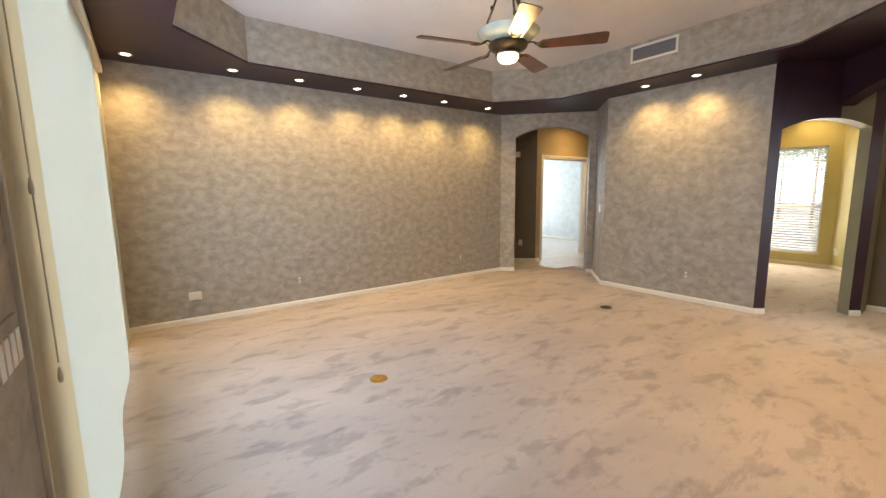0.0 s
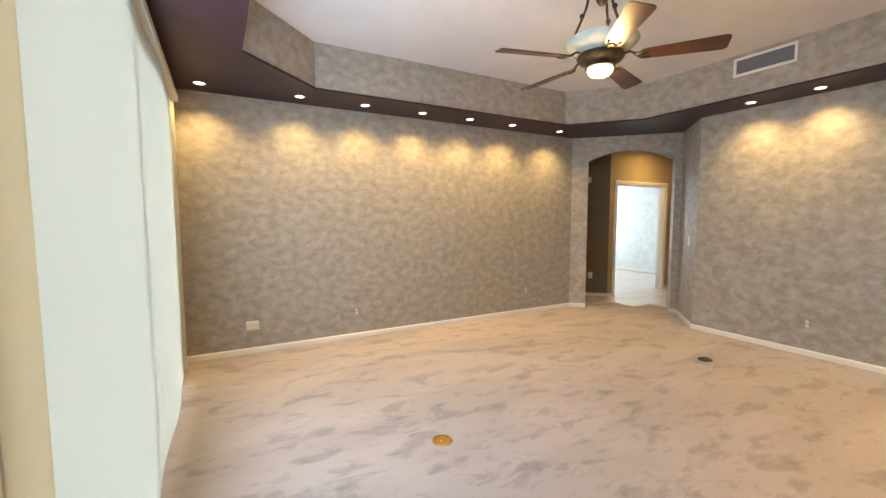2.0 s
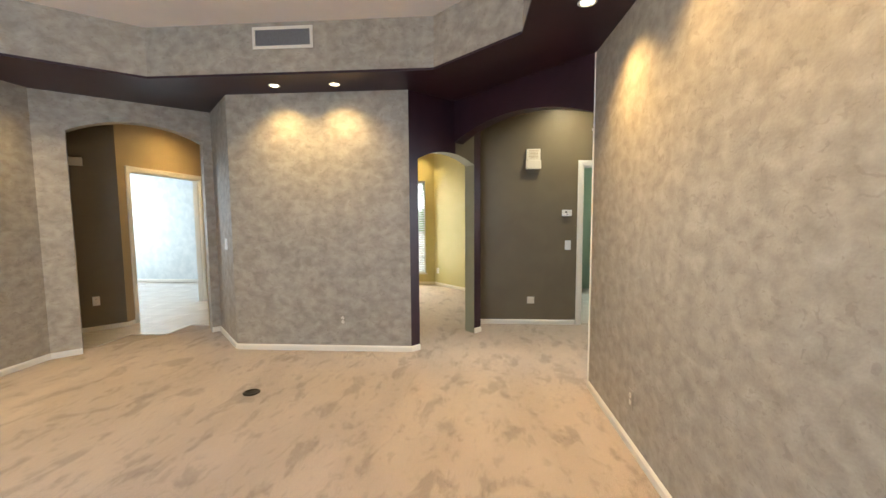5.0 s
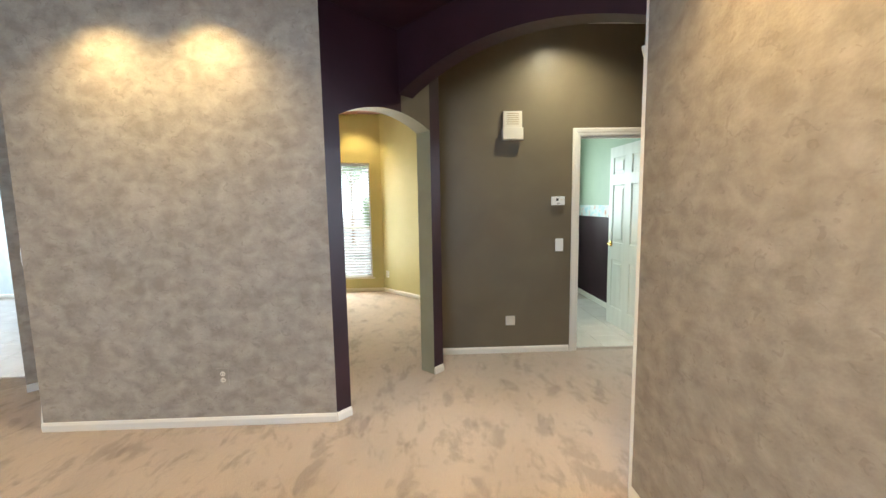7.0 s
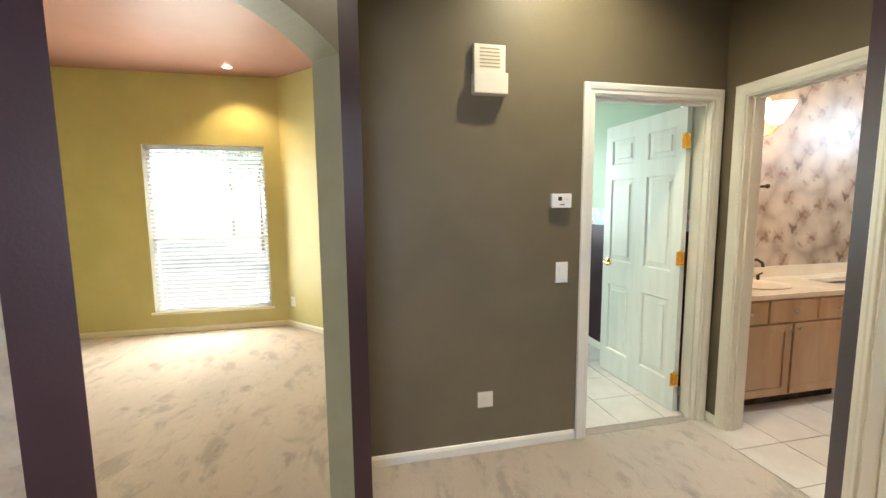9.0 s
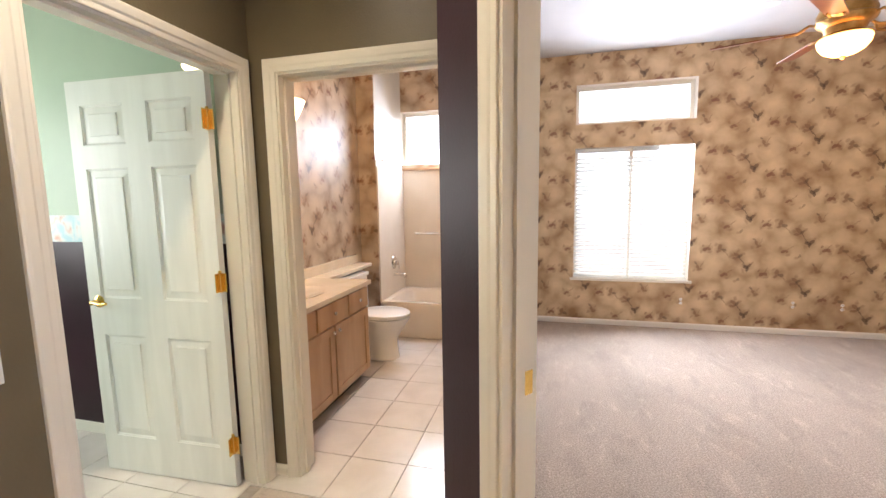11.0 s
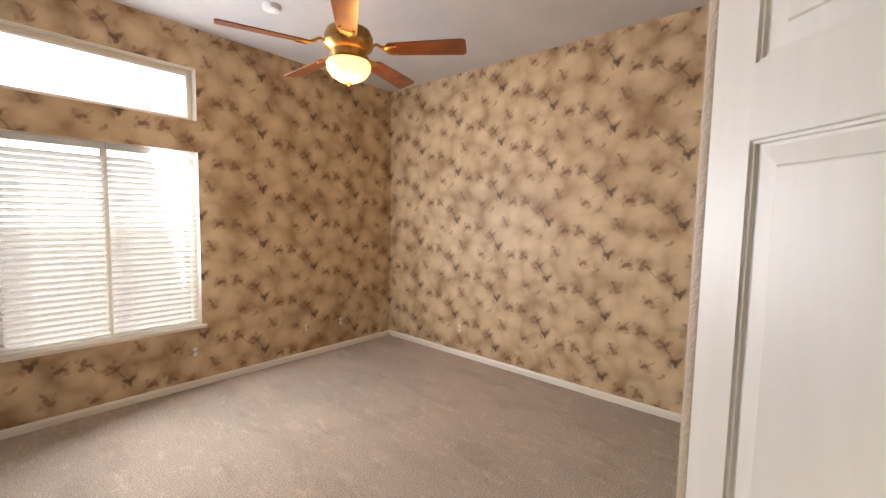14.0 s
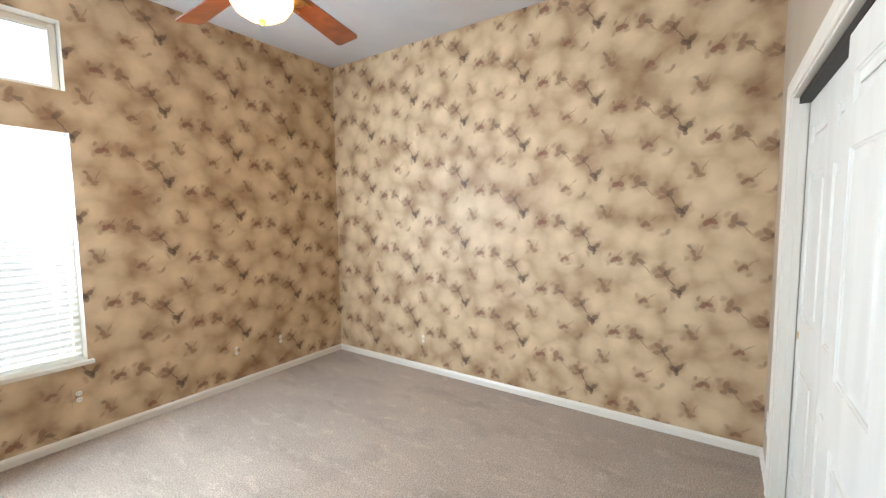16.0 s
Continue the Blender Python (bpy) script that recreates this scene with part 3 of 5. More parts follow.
for p, q, gaps in [(NX, NY, ()), (A1, A2, ((0.245, 1.45),)), (A2, EB, ()), (EB, EC, ()), (EC, PIER, ((0.115, 0.965),)),
                   ((6.59, 1.345), (6.59, -0.837), ((1.222, 2.168),)), ((6.59, -0.837), (5.53, -0.837), ((0.075, 1.05),)),
                   (D0, D1, ((0.185, 1.149),)), (SC, (-0.30, 0.497), ()), ((WX, 0.40), (WX, 5.845), ((1.38, 5.0),))]:
    baseboard(p, q, gaps)
tagged(sheet("floor", [(-0.5, 0.4), (4.60, 0.42), (4.66, 0.46), (5.6, -0.48), (5.6, -0.897), (6.598, -0.897), (6.598, 1.2), (10.6, 1.2), (10.6, 5.0), (6.3, 4.7), (5.1, 5.9), (-0.5, 5.9)], 0.0, CARPET),
       "pinkish beige cut pile carpet with vacuum marks", "carpet")
OCT = [(0.325, 4.45), (0.99, 5.10), (4.265, 5.10), (4.905, 4.37), (4.905, 1.78), (4.265, 1.105), (0.99, 1.105), (0.325, 1.76)]
OUT = [(-0.35, 0.42), (4.70, 0.42), (6.02, 1.66), (5.50, 2.2), (5.50, 3.95), (6.22, 4.60), (5.10, 5.80), (-0.35, 5.80)]
tagged(sheet("ceiling_soffit", OUT, SOFFIT, PURPLE, False, [OCT], 0.01), "aubergine painted dropped soffit round the tray ceiling", "ceiling")
bm = bmesh.new()
lo = [bm.verts.new((x, y, SOFFIT + 0.012)) for x, y in OCT]
hi = [bm.verts.new((x, y, TRAY)) for x, y in OCT]
out = [bm.verts.new((2.615 + (x - 2.615) * 1.03, 3.1 + (y - 3.1) * 1.03, SOFFIT + 0.012)) for x, y in OCT]
out2 = [bm.verts.new((2.615 + (x - 2.615) * 1.03, 3.1 + (y - 3.1) * 1.03, TRAY)) for x, y in OCT]
for i in range(8):
    j = (i + 1) % 8
    bm.faces.new((lo[i], lo[j], hi[j], hi[i]))
    bm.faces.new((out[i], out2[i], out2[j], out[j]))
    bm.faces.new((lo[i], out[i], out[j], lo[j]))
    bm.faces.new((hi[i], hi[j], out2[j], out2[i]))
tray = finish("ceiling_tray_side", bm, FAUX)
tagged(tray, "sponged taupe upright side of the tray ceiling", "ceiling", kind="structure")
bm = bmesh.new()
for i in range(8):
    a, b = Vector((*OCT[i], 0)), Vector((*OCT[(i + 1) % 8], 0))
    mm, ll = along(a, b)
    box(bm, -0.004, ll + 0.004, -0.006, 0.010, SOFFIT - 0.004, SOFFIT + 0.016, m=mm)
tagged(finish("trim", bm, PURPLE), "thin aubergine edge bead round the tray opening", "trim", kind="structure")
tagged(sheet("ceiling", [(0.1, 0.9), (5.1, 0.9), (5.1, 5.3), (0.1, 5.3)], TRAY, CEIL, False), "pale flat ceiling inside the tray", "ceiling")
tagged(sheet("ceiling_hall", [(4.6, 0.55), (4.72, 0.40), (5.62, -0.45), (5.62, -0.93), (6.69, -0.93), (6.69, 1.45), (6.2, 1.45), (5.95, 1.75)], HALL_H, CEIL, False), "pale flat hall ceiling", "ceiling")

# ---- doors ----


def casing(m, s0, s1, top, depth, front=True, back=True, right=True, label="white painted door casing and jamb", width=0.062, thin=1.0):
    """The lining and the moulded casings of an opening in the wall with the frame m (wall from y=0 to y=depth)."""
    door = thing("door", m @ Matrix.Translation((s0, 0, 0)), label, "door frame", kind="structure")
    w = s1 - s0
    for name, x0, x1, z0, z1 in (("jamb", 0.0, 0.018, 0, top), ("jamb", w - 0.018, w, 0, top), ("jamb", 0.018, w - 0.018, top - 0.018, top)):
        if x0 > 0.1 and not right:
            continue
        part(name, boxbm(x0, x1, -0.003, depth + 0.003, z0 + 0.001, z1 - 0.001, bevel=0.002), TRIM, door)
    for x0, x1, z0, z1 in ((0.018, 0.030, 0, top - 0.018), (w - 0.030, w - 0.018, 0, top - 0.018), (0.030, w - 0.030, top - 0.030, top - 0.018)):
        part("stop", boxbm(x0, x1, depth * 0.28, depth * 0.55, z0 + 0.001, z1), TRIM, door)
    for sign, y, on in ((-1, -0.001, front), (1, depth + 0.001, back)):
        if not on:
            continue
        for horizontal in (False, True):
            for k in ((0, 1) if not horizontal and right else (0,)):
                bm = bmesh.new()
                prof = [(0.0, 0.0), (0.0, 0.009), (0.004, 0.0105), (0.020, 0.011), (0.028, 0.0145), (0.050, 0.0165), (width - 0.004, 0.016), (width, 0.013), (width, 0.0)]
                rings = []
                if horizontal:
                    for end in (0, 1):
                        rings.append([bm.verts.new(((0.006 - u) if end == 0 else (w - 0.006 + (u if right else 0)), y + sign * d, top - 0.006 + u)) for u, d in prof])
                else:
                    for end in (0, 1):
                        rings.append([bm.verts.new(((0.006 - u) if k == 0 else (w - 0.006 + u), y + sign * d * (thin if k == 1 and sign < 0 else 1), 0.001 if end == 0 else top - 0.006 + u)) for u, d in prof])
                bm.faces.new(rings[0]), bm.faces.new(rings[1])
                for i in range(len(prof)):
                    j = (i + 1) % len(prof)
                    bm.faces.new((rings[0][i], rings[0][j], rings[1][j], rings[1][i]))
                part("casing", bm, TRIM, door)
    return door


def panel_field(bm, x0, x1, z0, z1, y, sign):
    """A raised field with sloping sides inside a moulded recess."""
    steps = [(0.0, 0.0), (0.002, -0.004), (0.006, -0.0045), (0.008, -0.009), (0.013, -0.0095), (0.042, -0.0065), (0.0445, -0.0015), (0.047, -0.001)]
    rings = []
    for inset, d in steps:
        rings.append([bm.verts.new((x, y + sign * d, z)) for x, z in ((x0 + inset, z0 + inset), (x1 - inset, z0 + inset), (x1 - inset, z1 - inset), (x0 + inset, z1 - inset))])
    for a, b in zip(rings, rings[1:]):
        for i in range(4):
            bm.faces.new((a[i], a[(i + 1) % 4], b[(i + 1) % 4], b[i]))
    bm.faces.new(rings[-1])


def leaf_mesh(door, w, h=2.02, t=0.035, mat=DOORWHITE, name="leaf"):
    """A six panel door leaf from its hinge side at x=0, y from 0 to t."""
    stile, mull = 0.078, 0.135
    rails = [(0.0, 0.20), (0.756, 0.95), (1.60, 1.714), (h - 0.115, h)]
    bm = bmesh.new()
    pw = (w - 2 * stile - mull) / 2
    cols = [(stile, stile + pw), (stile + pw + mull, w - stile)]
    gaps = [(rails[i][1], rails[i + 1][0]) for i in range(3)]
    xs = [0, cols[0][0], cols[0][1], cols[1][0], cols[1][1], w]
    zs = [0] + [z for g in gaps for z in g] + [h]
    for y, sign in ((0.0, 1), (t, -1)):
        for i in range(5):
            for j in range(len(zs) - 1):
                if i in (1, 3) and j % 2 == 1:
                    continue
                bm.faces.new([bm.verts.new((x, y, z)) for x, z in ((xs[i], zs[j]), (xs[i + 1], zs[j]), (xs[i + 1], zs[j + 1]), (xs[i], zs[j + 1]))])
    for a, b in (((0, 0), (0, h)), ((w, 0), (w, h)), ((0, 0), (w, 0)), ((0, h), (w, h))):
        bm.faces.new([bm.verts.new((a[0], 0, a[1])), bm.verts.new((b[0], 0, b[1])), bm.verts.new((b[0], t, b[1])), bm.verts.new((a[0], t, a[1]))])
    bmesh.ops.remove_doubles(bm, verts=bm.verts, dist=0.0004)
    leaf = part(name, bm, mat, door, "white six panel moulded door leaf")
    for x0, x1 in cols:
        for z0, z1 in gaps:
            bm = bmesh.new()
            panel_field(bm, x0, x1, z0, z1, 0.0, -1)
            panel_field(bm, x0, x1, z0, z1, t, 1)
            part("panel", bm, mat, leaf)
    return leaf


def lever(leaf, x, z, t, side, mat=BRASS):
    """A lever handle with its rose, on both faces of a leaf."""
    for y, s in ((0.0, -1), (t, 1)):
        bm = lathe([(0, 0), (0.032, 0), (0.033, 0.004), (0.026, 0.010), (0.014, 0.014), (0.011, 0.045), (0, 0.046)], 20, m=Matrix.Translation((x, y, z)) @ Matrix.Rotation(radians(90 * s * -1), 4, "X"))
        pts = [(x, y + s * 0.042, z), (x + side * 0.03, y + s * 0.048, z + 0.003), (x + side * 0.065, y + s * 0.05, z - 0.004), (x + side * 0.10, y + s * 0.048, z + 0.002)]
        tube(pts, 0.0085, 10, bm)
        part("handle", bm, mat, leaf, "brass lever handle", smooth=True)


def hinge(parent, at, mat=BRASS):
    bm = bmesh.new()
    tube([(0, 0, -0.047), (0, 0, 0.047)], 0.007, 10, bm)
    lathe([(0, 0.047), (0.008, 0.047), (0.006, 0.056), (0, 0.058)], 10, bm)
    box(bm, -0.032, 0.0, -0.002, 0.001, -0.045, 0.045)
    box(bm, -0.002, 0.001, 0.0, 0.032, -0.045, 0.045)
    part("hinge", bm, mat, parent, "brass butt hinge", at=at)


m, _ = along((6.59, 1.345), (6.59, -0.837))
door = casing(m, 1.285, 2.105, 2.04, 0.12, label="white casing of the laundry room doorway")
laundry = thing("door", pose(6.712, -0.722, 0.012, 0, 0, 2), "white six panel door standing open into the laundry room", "door", kind="structure")
leaf = leaf_mesh(laundry, 0.80)
lever(leaf, 0.735, 0.93, 0.035, -1)
for z in (0.23, 1.05, 1.80):
    hinge(laundry, pose(-0.006, 0.041, z, 0, 0, 0))
m, _ = along((6.71, -0.837), (5.53, -0.837))
casing(m, 0.255, 1.11, 2.04, 0.12, label="white casing of the bathroom doorway")
m, _ = along(D0, D1)
door = casing(m, 0.242, 1.092, 2.04, 0.12, label="white casing of the bedroom doorway", thin=0.3)
part("strike_plate", boxbm(0.0175, 0.0195, 0.078, 0.106, 0.92, 0.985), BRASS, door, "brass strike plate")
bed_door = thing("door", pose(4.630, 0.362, 0.012, 0, 0, 229), "white six panel door standing open into the bedroom", "door", kind="structure")
leaf = leaf_mesh(bed_door, 0.805)
lever(leaf, 0.745, 0.90, 0.035, -1)
for z in (0.23, 1.05, 1.80):
    hinge(bed_door, pose(-0.006, -0.004, z, 0, 0, 180))

# ---- the bedroom ----
BW, BS, BE, BN = 1.586, -3.94, 5.49, -0.30
wall("wall_bedroom_south", (BE, BS), (BW, BS), 3.1, 0.16, (PAPER, STUCCO, TRIM),
     [(BE - 4.907, BE - 3.72, 0.53, 1.985, 0), (BE - 4.907, BE - 3.72, 2.24, 2.658, 0)])
wall("wall_bedroom_west", (BW, BS), (BW, BN), 3.1, 0.13, (PAPER, STUCCO, PAPER))
wall("wall_bedroom_north", (BW, BN), (4.03, BN), 3.1, 0.10, (BEIGE, BEIGE, BEIGE), [(0.44, 2.30, 0, 1.985, 0)])
wall("wall_bedroom_nook", (4.03, BN), (4.56, 0.37), 3.1, 0.08, (KNOCKDOWN, BEIGE, KNOCKDOWN))
wall("wall_bedroom_east", (BE, -0.84), (BE, BS), 3.1, 0.10, (GLOSSWALL, BATHPAPER, GLOSSWALL))
wall("wall_closet", (1.586, 0.31), (4.3, 0.31), 3.1, 0.05, (BEIGE, BEIGE, BEIGE))
for p, q, gaps in [((BE, BS), (BW, BS), ()), ((BW, BS), (BW, BN), ()), ((BW, BN), (4.03, BN), ((0.38, 2.30),)), ((4.03, BN), (4.56, 0.37), ()), ((BE, -0.36), (BE, BS), ())]:
    baseboard(p, q, gaps)
tagged(sheet("floor_bedroom", [(1.5, -4.05), (5.53, -4.05), (5.53, -0.413), (4.62, 0.497), (4.5, 0.4), (1.5, 0.4)], 0.0, BEDCARPET), "brown grey cut pile bedroom carpet", "carpet")
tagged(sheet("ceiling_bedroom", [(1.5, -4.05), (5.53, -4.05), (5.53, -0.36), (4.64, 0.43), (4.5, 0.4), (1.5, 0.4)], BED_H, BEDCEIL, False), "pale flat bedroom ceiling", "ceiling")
tagged(finish("wall_corner", lathe([(0, 0), (0.024, 0), (0.024, 2.99), (0, 2.99)], 24, m=Matrix.Translation((4.027, BN + 0.026, 0))), BEIGE, smooth=True), "rounded beige wall corner", "wall", kind="structure")

# closet with two sliding doors
m, _ = along((BW, BN), (4.03, BN))
casing(m, 0.44, 2.30, 1.985, 0.10, back=False, right=False, label="white casing of the bedroom closet")
for x, y, grip, lab in ((2.05, BN + 0.060, 0.055, "white six panel sliding closet door"), (2.933, BN + 0.022, 0.895, "white six panel sliding closet door in front")):
    cd = thing("door", pose(x, y, 0.02, 0, 0, 0), lab, "door", "closet doors", "structure")
    lf = leaf_mesh(cd, 0.95, 1.915, 0.03)
    part("pull", lathe([(0, 0.001), (0.017, 0.001), (0.019, -0.002), (0.015, -0.003), (0.0, -0.003)], 16, m=pose(grip, 0, 0.86, -90, 0, 0)), BRASS, lf, "small brass finger pull", smooth=True)
trk = thing("closet_track", pose(2.06, BN + 0.02, 1.925), "sliding door track blackened for the shaded gap", "door track", kind="structure")
# Near black colour paints in the shade of the gap above the closet doors.
part("channel", boxbm(0, 1.82, 0, 0.075, 0.012, 0.04), DARK, trk)

# ---- windows ----


def window(p, q, depth, z0, z1, bars, label, sill=True, name="window"):
    """A white framed window in an opening; p to q with the room on the right."""
    m, w = along(p, q)
    win = thing(name, m @ Matrix.Translation((0, 0, z0)), label, "window", kind="structure")
    h = z1 - z0
    y = depth * 0.72
    for a in ((0, 0.04, 0, h), (w - 0.04, w, 0, h), (0.04, w - 0.04, 0, 0.04), (0.04, w - 0.04, h - 0.04, h)):
        part("frame", boxbm(a[0] + 0.001, a[1] - 0.001, y - 0.025, y + 0.03, a[2] + 0.001, a[3] - 0.001, bevel=0.003), TRIM, win)
    for kind, at in bars:
        if kind == "v":
            part("mullion", boxbm(at - 0.02, at + 0.02, y - 0.018, y + 0.022, 0.041, h - 0.041, bevel=0.003), TRIM, win)
        else:
            part("rail", boxbm(0.041, w - 0.041, y - 0.016, y + 0.020, at - 0.02, at + 0.02, bevel=0.003), TRIM, win)
    pane = part("pane", boxbm(0.035, w - 0.035, y, y + 0.004, 0.035, h - 0.035), GLASS, win)
    pane.visible_shadow = False
    if sill:
        part("sill", boxbm(-0.03, w + 0.03, -0.03, depth * 0.6, -0.022, 0.004, bevel=0.004), TRIM, win)
    return win


def blind(p, q, y, z0, z1, pitch, tilt, label, group=""):
    """Horizontal slats between a head rail and a bottom rail, with ladder cords."""
    m, w = along(p, q)
    b = thing("window_blind", m @ Matrix.Translation((0, y, z0)), label, "window blind", group)
    h = z1 - z0
    part("headrail", boxbm(0.004, w - 0.004, -0.022, 0.022, h - 0.045, h - 0.003, bevel=0.004), SLAT, b)
    part("bottom_rail", boxbm(0.006, w - 0.006, -0.018, 0.018, 0.006, 0.024, bevel=0.004), SLAT, b)
    bm = bmesh.new()
    rows = [[bm.verts.new((x, yy, 0.004 - 12 * yy * yy + dz)) for yy in (-0.024, -0.012, 0.0, 0.012, 0.024)] for x, dz in ((0.008, 0), (w - 0.008, 0))]
    low = [[bm.verts.new(v.co - Vector((0, 0, 0.0022))) for v in r] for r in rows]
    for r, flip in ((rows, 0), (low, 1)):
        for i in range(4):
            bm.faces.new((r[0][i], r[1][i], r[1][i + 1], r[0][i + 1]))
    for i in (0, 4):
        bm.faces.new((rows[0][i], rows[1][i], low[1][i], low[0][i]))
    me_ob = part("slat", bm, SLAT, b)
    n = int((h - 0.07) / pitch)
    for i in range(n):
        s = me_ob if i == 0 else new("slat", me_ob.data)
        s.parent = b
        s.matrix_local = pose(0, 0, 0.045 + i * pitch, tilt + random.uniform(-0.6, 0.6), 0, 0)
    for x in (0.12, w - 0.12):
        part("cord", tube([(x, -0.026, 0.02), (x, -0.026, h - 0.02)], 0.0012, 5), SLAT, b)
    return b


window((4.907, BS), (3.72, BS), 0.16, 0.53, 1.985, [("v", 0.5935)], "white framed sliding window with a deep sill", name="window_1")
window((4.907, BS), (3.72, BS), 0.16, 2.24, 2.658, [], "white framed fixed transom window", False, "window_2")
blind((4.903, BS), (4.318, BS), 0.050, 0.536, 1.98, 0.043, -38, "white horizontal slat blind let down in the window", "bedroom blinds")
blind((4.310, BS), (3.724, BS), 0.050, 0.536, 1.98, 0.043, -38, "white horizontal slat blind let down in the window", "bedroom blinds")

# ---- patio door with vertical blinds ----
pat = thing("patio_door", pose(WX - 0.10, 1.80, 0.0, 0, 0, 90), "cream framed sliding patio door behind vertical blinds", "patio door", kind="structure")
for a in ((0, 0.07, 0, 2.47), (3.33, 3.40, 0, 2.47), (1.66, 1.74, 0.05, 2.41)):
    part("frame", boxbm(a[0] + 0.001, a[1] - 0.001, -0.03, 0.04, a[2] + 0.001, a[3] - 0.001, bevel=0.004), TRIM, pat)
part("frame", boxbm(0.071, 3.329, -0.03, 0.04, 2.41, 2.468, bevel=0.004), TRIM, pat)
part("threshold", boxbm(0.071, 3.329, -0.03, 0.05, 0.001, 0.03, bevel=0.004), TRIM, pat)
for a, b in ((0.07, 1.66), (1.74, 3.33)):
    g = part("pane", boxbm(a, b, 0.004, 0.010, 0.03, 2.41), GLASS, pat)
    g.visible_shadow = False
vb = thing("vertical_blind", pose(WX + 0.01, 2.06, 0.0, 0, 0, 90), "closed white vertical vane blind over the patio door", "window blind")
part("headrail", boxbm(-0.26, 3.46, -0.035, 0.035, 2.50, 2.565, bevel=0.006), TRIM, vb, "cream headrail valance")
bm = bmesh.new()
cols = [[bm.verts.new((x, 0.002 - 0.03 * x * x, z)) for x in (-0.045, -0.022, 0, 0.022, 0.045)] for z in (0.025, 2.50)]
for i in range(4):
    bm.faces.new((cols[0][i], cols[0][i + 1], cols[1][i + 1], cols[1][i]))
vane = part("vane", bm, VANE, vb)
sm = vane.modifiers.new("thickness", "SOLIDIFY")
sm.thickness = 0.0006
for i in range(38):
    v = vane if i == 0 else new("vane", vane.data)
    if i:
        v.parent = vb
        sm = v.modifiers.new("thickness", "SOLIDIFY")
        sm.thickness = 0.0006
    v.matrix_local = pose(0.04 + i * 0.0899, -0.004 + 0.011 * math.sin(i * 0.42), 0, 0, 0, math.degrees(math.atan(0.0514 * math.cos(i * 0.42))))
part("stack_panel", boxbm(-0.315, -0.002, -0.012, 0.006, 0.02, 2.50, bevel=0.004), PANEL, vb, "cream painted panel beside the vanes")
part("cord", tube([(-0.245, -0.022, 2.50), (-0.243, -0.024, 1.7), (-0.235, -0.024, 1.02)], 0.0018, 6), TRIM, vb, "hanging bead cord")
part("tassel", lathe([(0, 0), (0.005, 0.003), (0.006, 0.016), (0.003, 0.036), (0, 0.04)], 10, m=pose(-0.235, -0.024, 0.97)), TRIM, vb, "cream cord weight", smooth=True)
part("tassel", lathe([(0, 0), (0.005, 0.003), (0.006, 0.016), (0.003, 0.036), (0, 0.04)], 10, m=pose(-0.245, -0.024, 1.40)), TRIM, vb, smooth=True)
edge = thing("door_trim", pose(WX, 1.735, 0), "white corner strip beside the patio opening", "trim", kind="structure")
part("strip", boxbm(-0.006, 0.010, -0.004, 0.016, 0.002, 2.50, bevel=0.003), TRIM, edge)

# ---- recessed cans ----


def can(x, y, z, lab, group):
    c = thing("recessed_light", pose(x, y, z), lab, "ceiling light", group)
    part("ring", lathe([(0.038, -0.001), (0.052, -0.001), (0.056, -0.004), (0.050, -0.009), (0.040, -0.007), (0.036, 0.0)], 28), TRIM, c, "white trim ring", smooth=True)
    part("lens", lathe([(0, -0.003), (0.02, -0.004), (0.038, -0.002)], 24), GLOWCAN, c, "lit frosted lens", smooth=True)
    return c


first = can(*N_CANS[0], SOFFIT, "small lit recessed light in the dark soffit", "recessed lights in the soffit")
# Includes fixtures for the two unseen south cans.
for x, y in N_CANS[1:] + E_CANS + S_CANS:
    copy_thing(first, pose(x, y, SOFFIT))
can(6.15, 0.26, HALL_H, "lit recessed light in the hall ceiling", "hall lights")
# Fixture added for the assumed north hall lamp; none is seen there.
can(7.1, 5.35, 2.85, "assumed lit recessed light in the north hall ceiling", "hall lights")
can(9.2, 2.62, 2.86, "lit recessed light in the rose ceiling", "study lights")

# ---- ceiling fans ----


def fan_blade(fan, angle, z, r0, r1, w0, w1, mat, iron):
    bm = bmesh.new()
    n = 48
    outline = []
    for i in range(n + 1):
        u = i / n
        w = w0 + (w1 - w0) * u
        k = 1.0
        if u < 0.08:
            k = math.sqrt(max(1 - ((0.08 - u) / 0.08) ** 2, 0.12))
        if u > 0.93:
            k = 1 - 0.28 * ((u - 0.93) / 0.07) ** 3
        outline.append((r0 + (r1 - r0) * u, w * k / 2))
    loop = [(x, y) for x, y in outline] + [(x, -y) for x, y in reversed(outline)]
    lo = [bm.verts.new((x, y, -0.003)) for x, y in loop]
    hi = [bm.verts.new((x, y, 0.003)) for x, y in loop]
    bm.faces.new(lo), bm.faces.new(hi)
    for i in range(len(loop)):
        j = (i + 1) % len(loop)
        bm.faces.new((lo[i], lo[j], hi[j], hi[i]))
    blade = part("blade", bm, mat, fan, at=pose(0, 0, z, 0, 0, angle) @ pose(0, 0, 0, -13, 0, 0))
    bm = tube([(0.09, 0, 0.012), (r0 - 0.05, 0, 0.03), (r0 + 0.01, 0.0, -0.004)], 0.008, 8)
    tube([(r0 - 0.03, 0, 0.012), (r0 + 0.015, 0.03, -0.006), (r0 + 0.07, 0.035, -0.006)], 0.006, 8, bm)
    tube([(r0 - 0.03, 0, 0.012), (r0 + 0.015, -0.03, -0.006), (r0 + 0.07, -0.035, -0.006)], 0.006, 8, bm)
    lathe([(0, -0.010), (0.02, -0.009), (0.028, -0.004), (0, -0.002)], 14, bm, pose(r0 + 0.02, 0, 0))
    part("bracket", bm, iron, blade, "scrolled metal blade bracket", smooth=True)


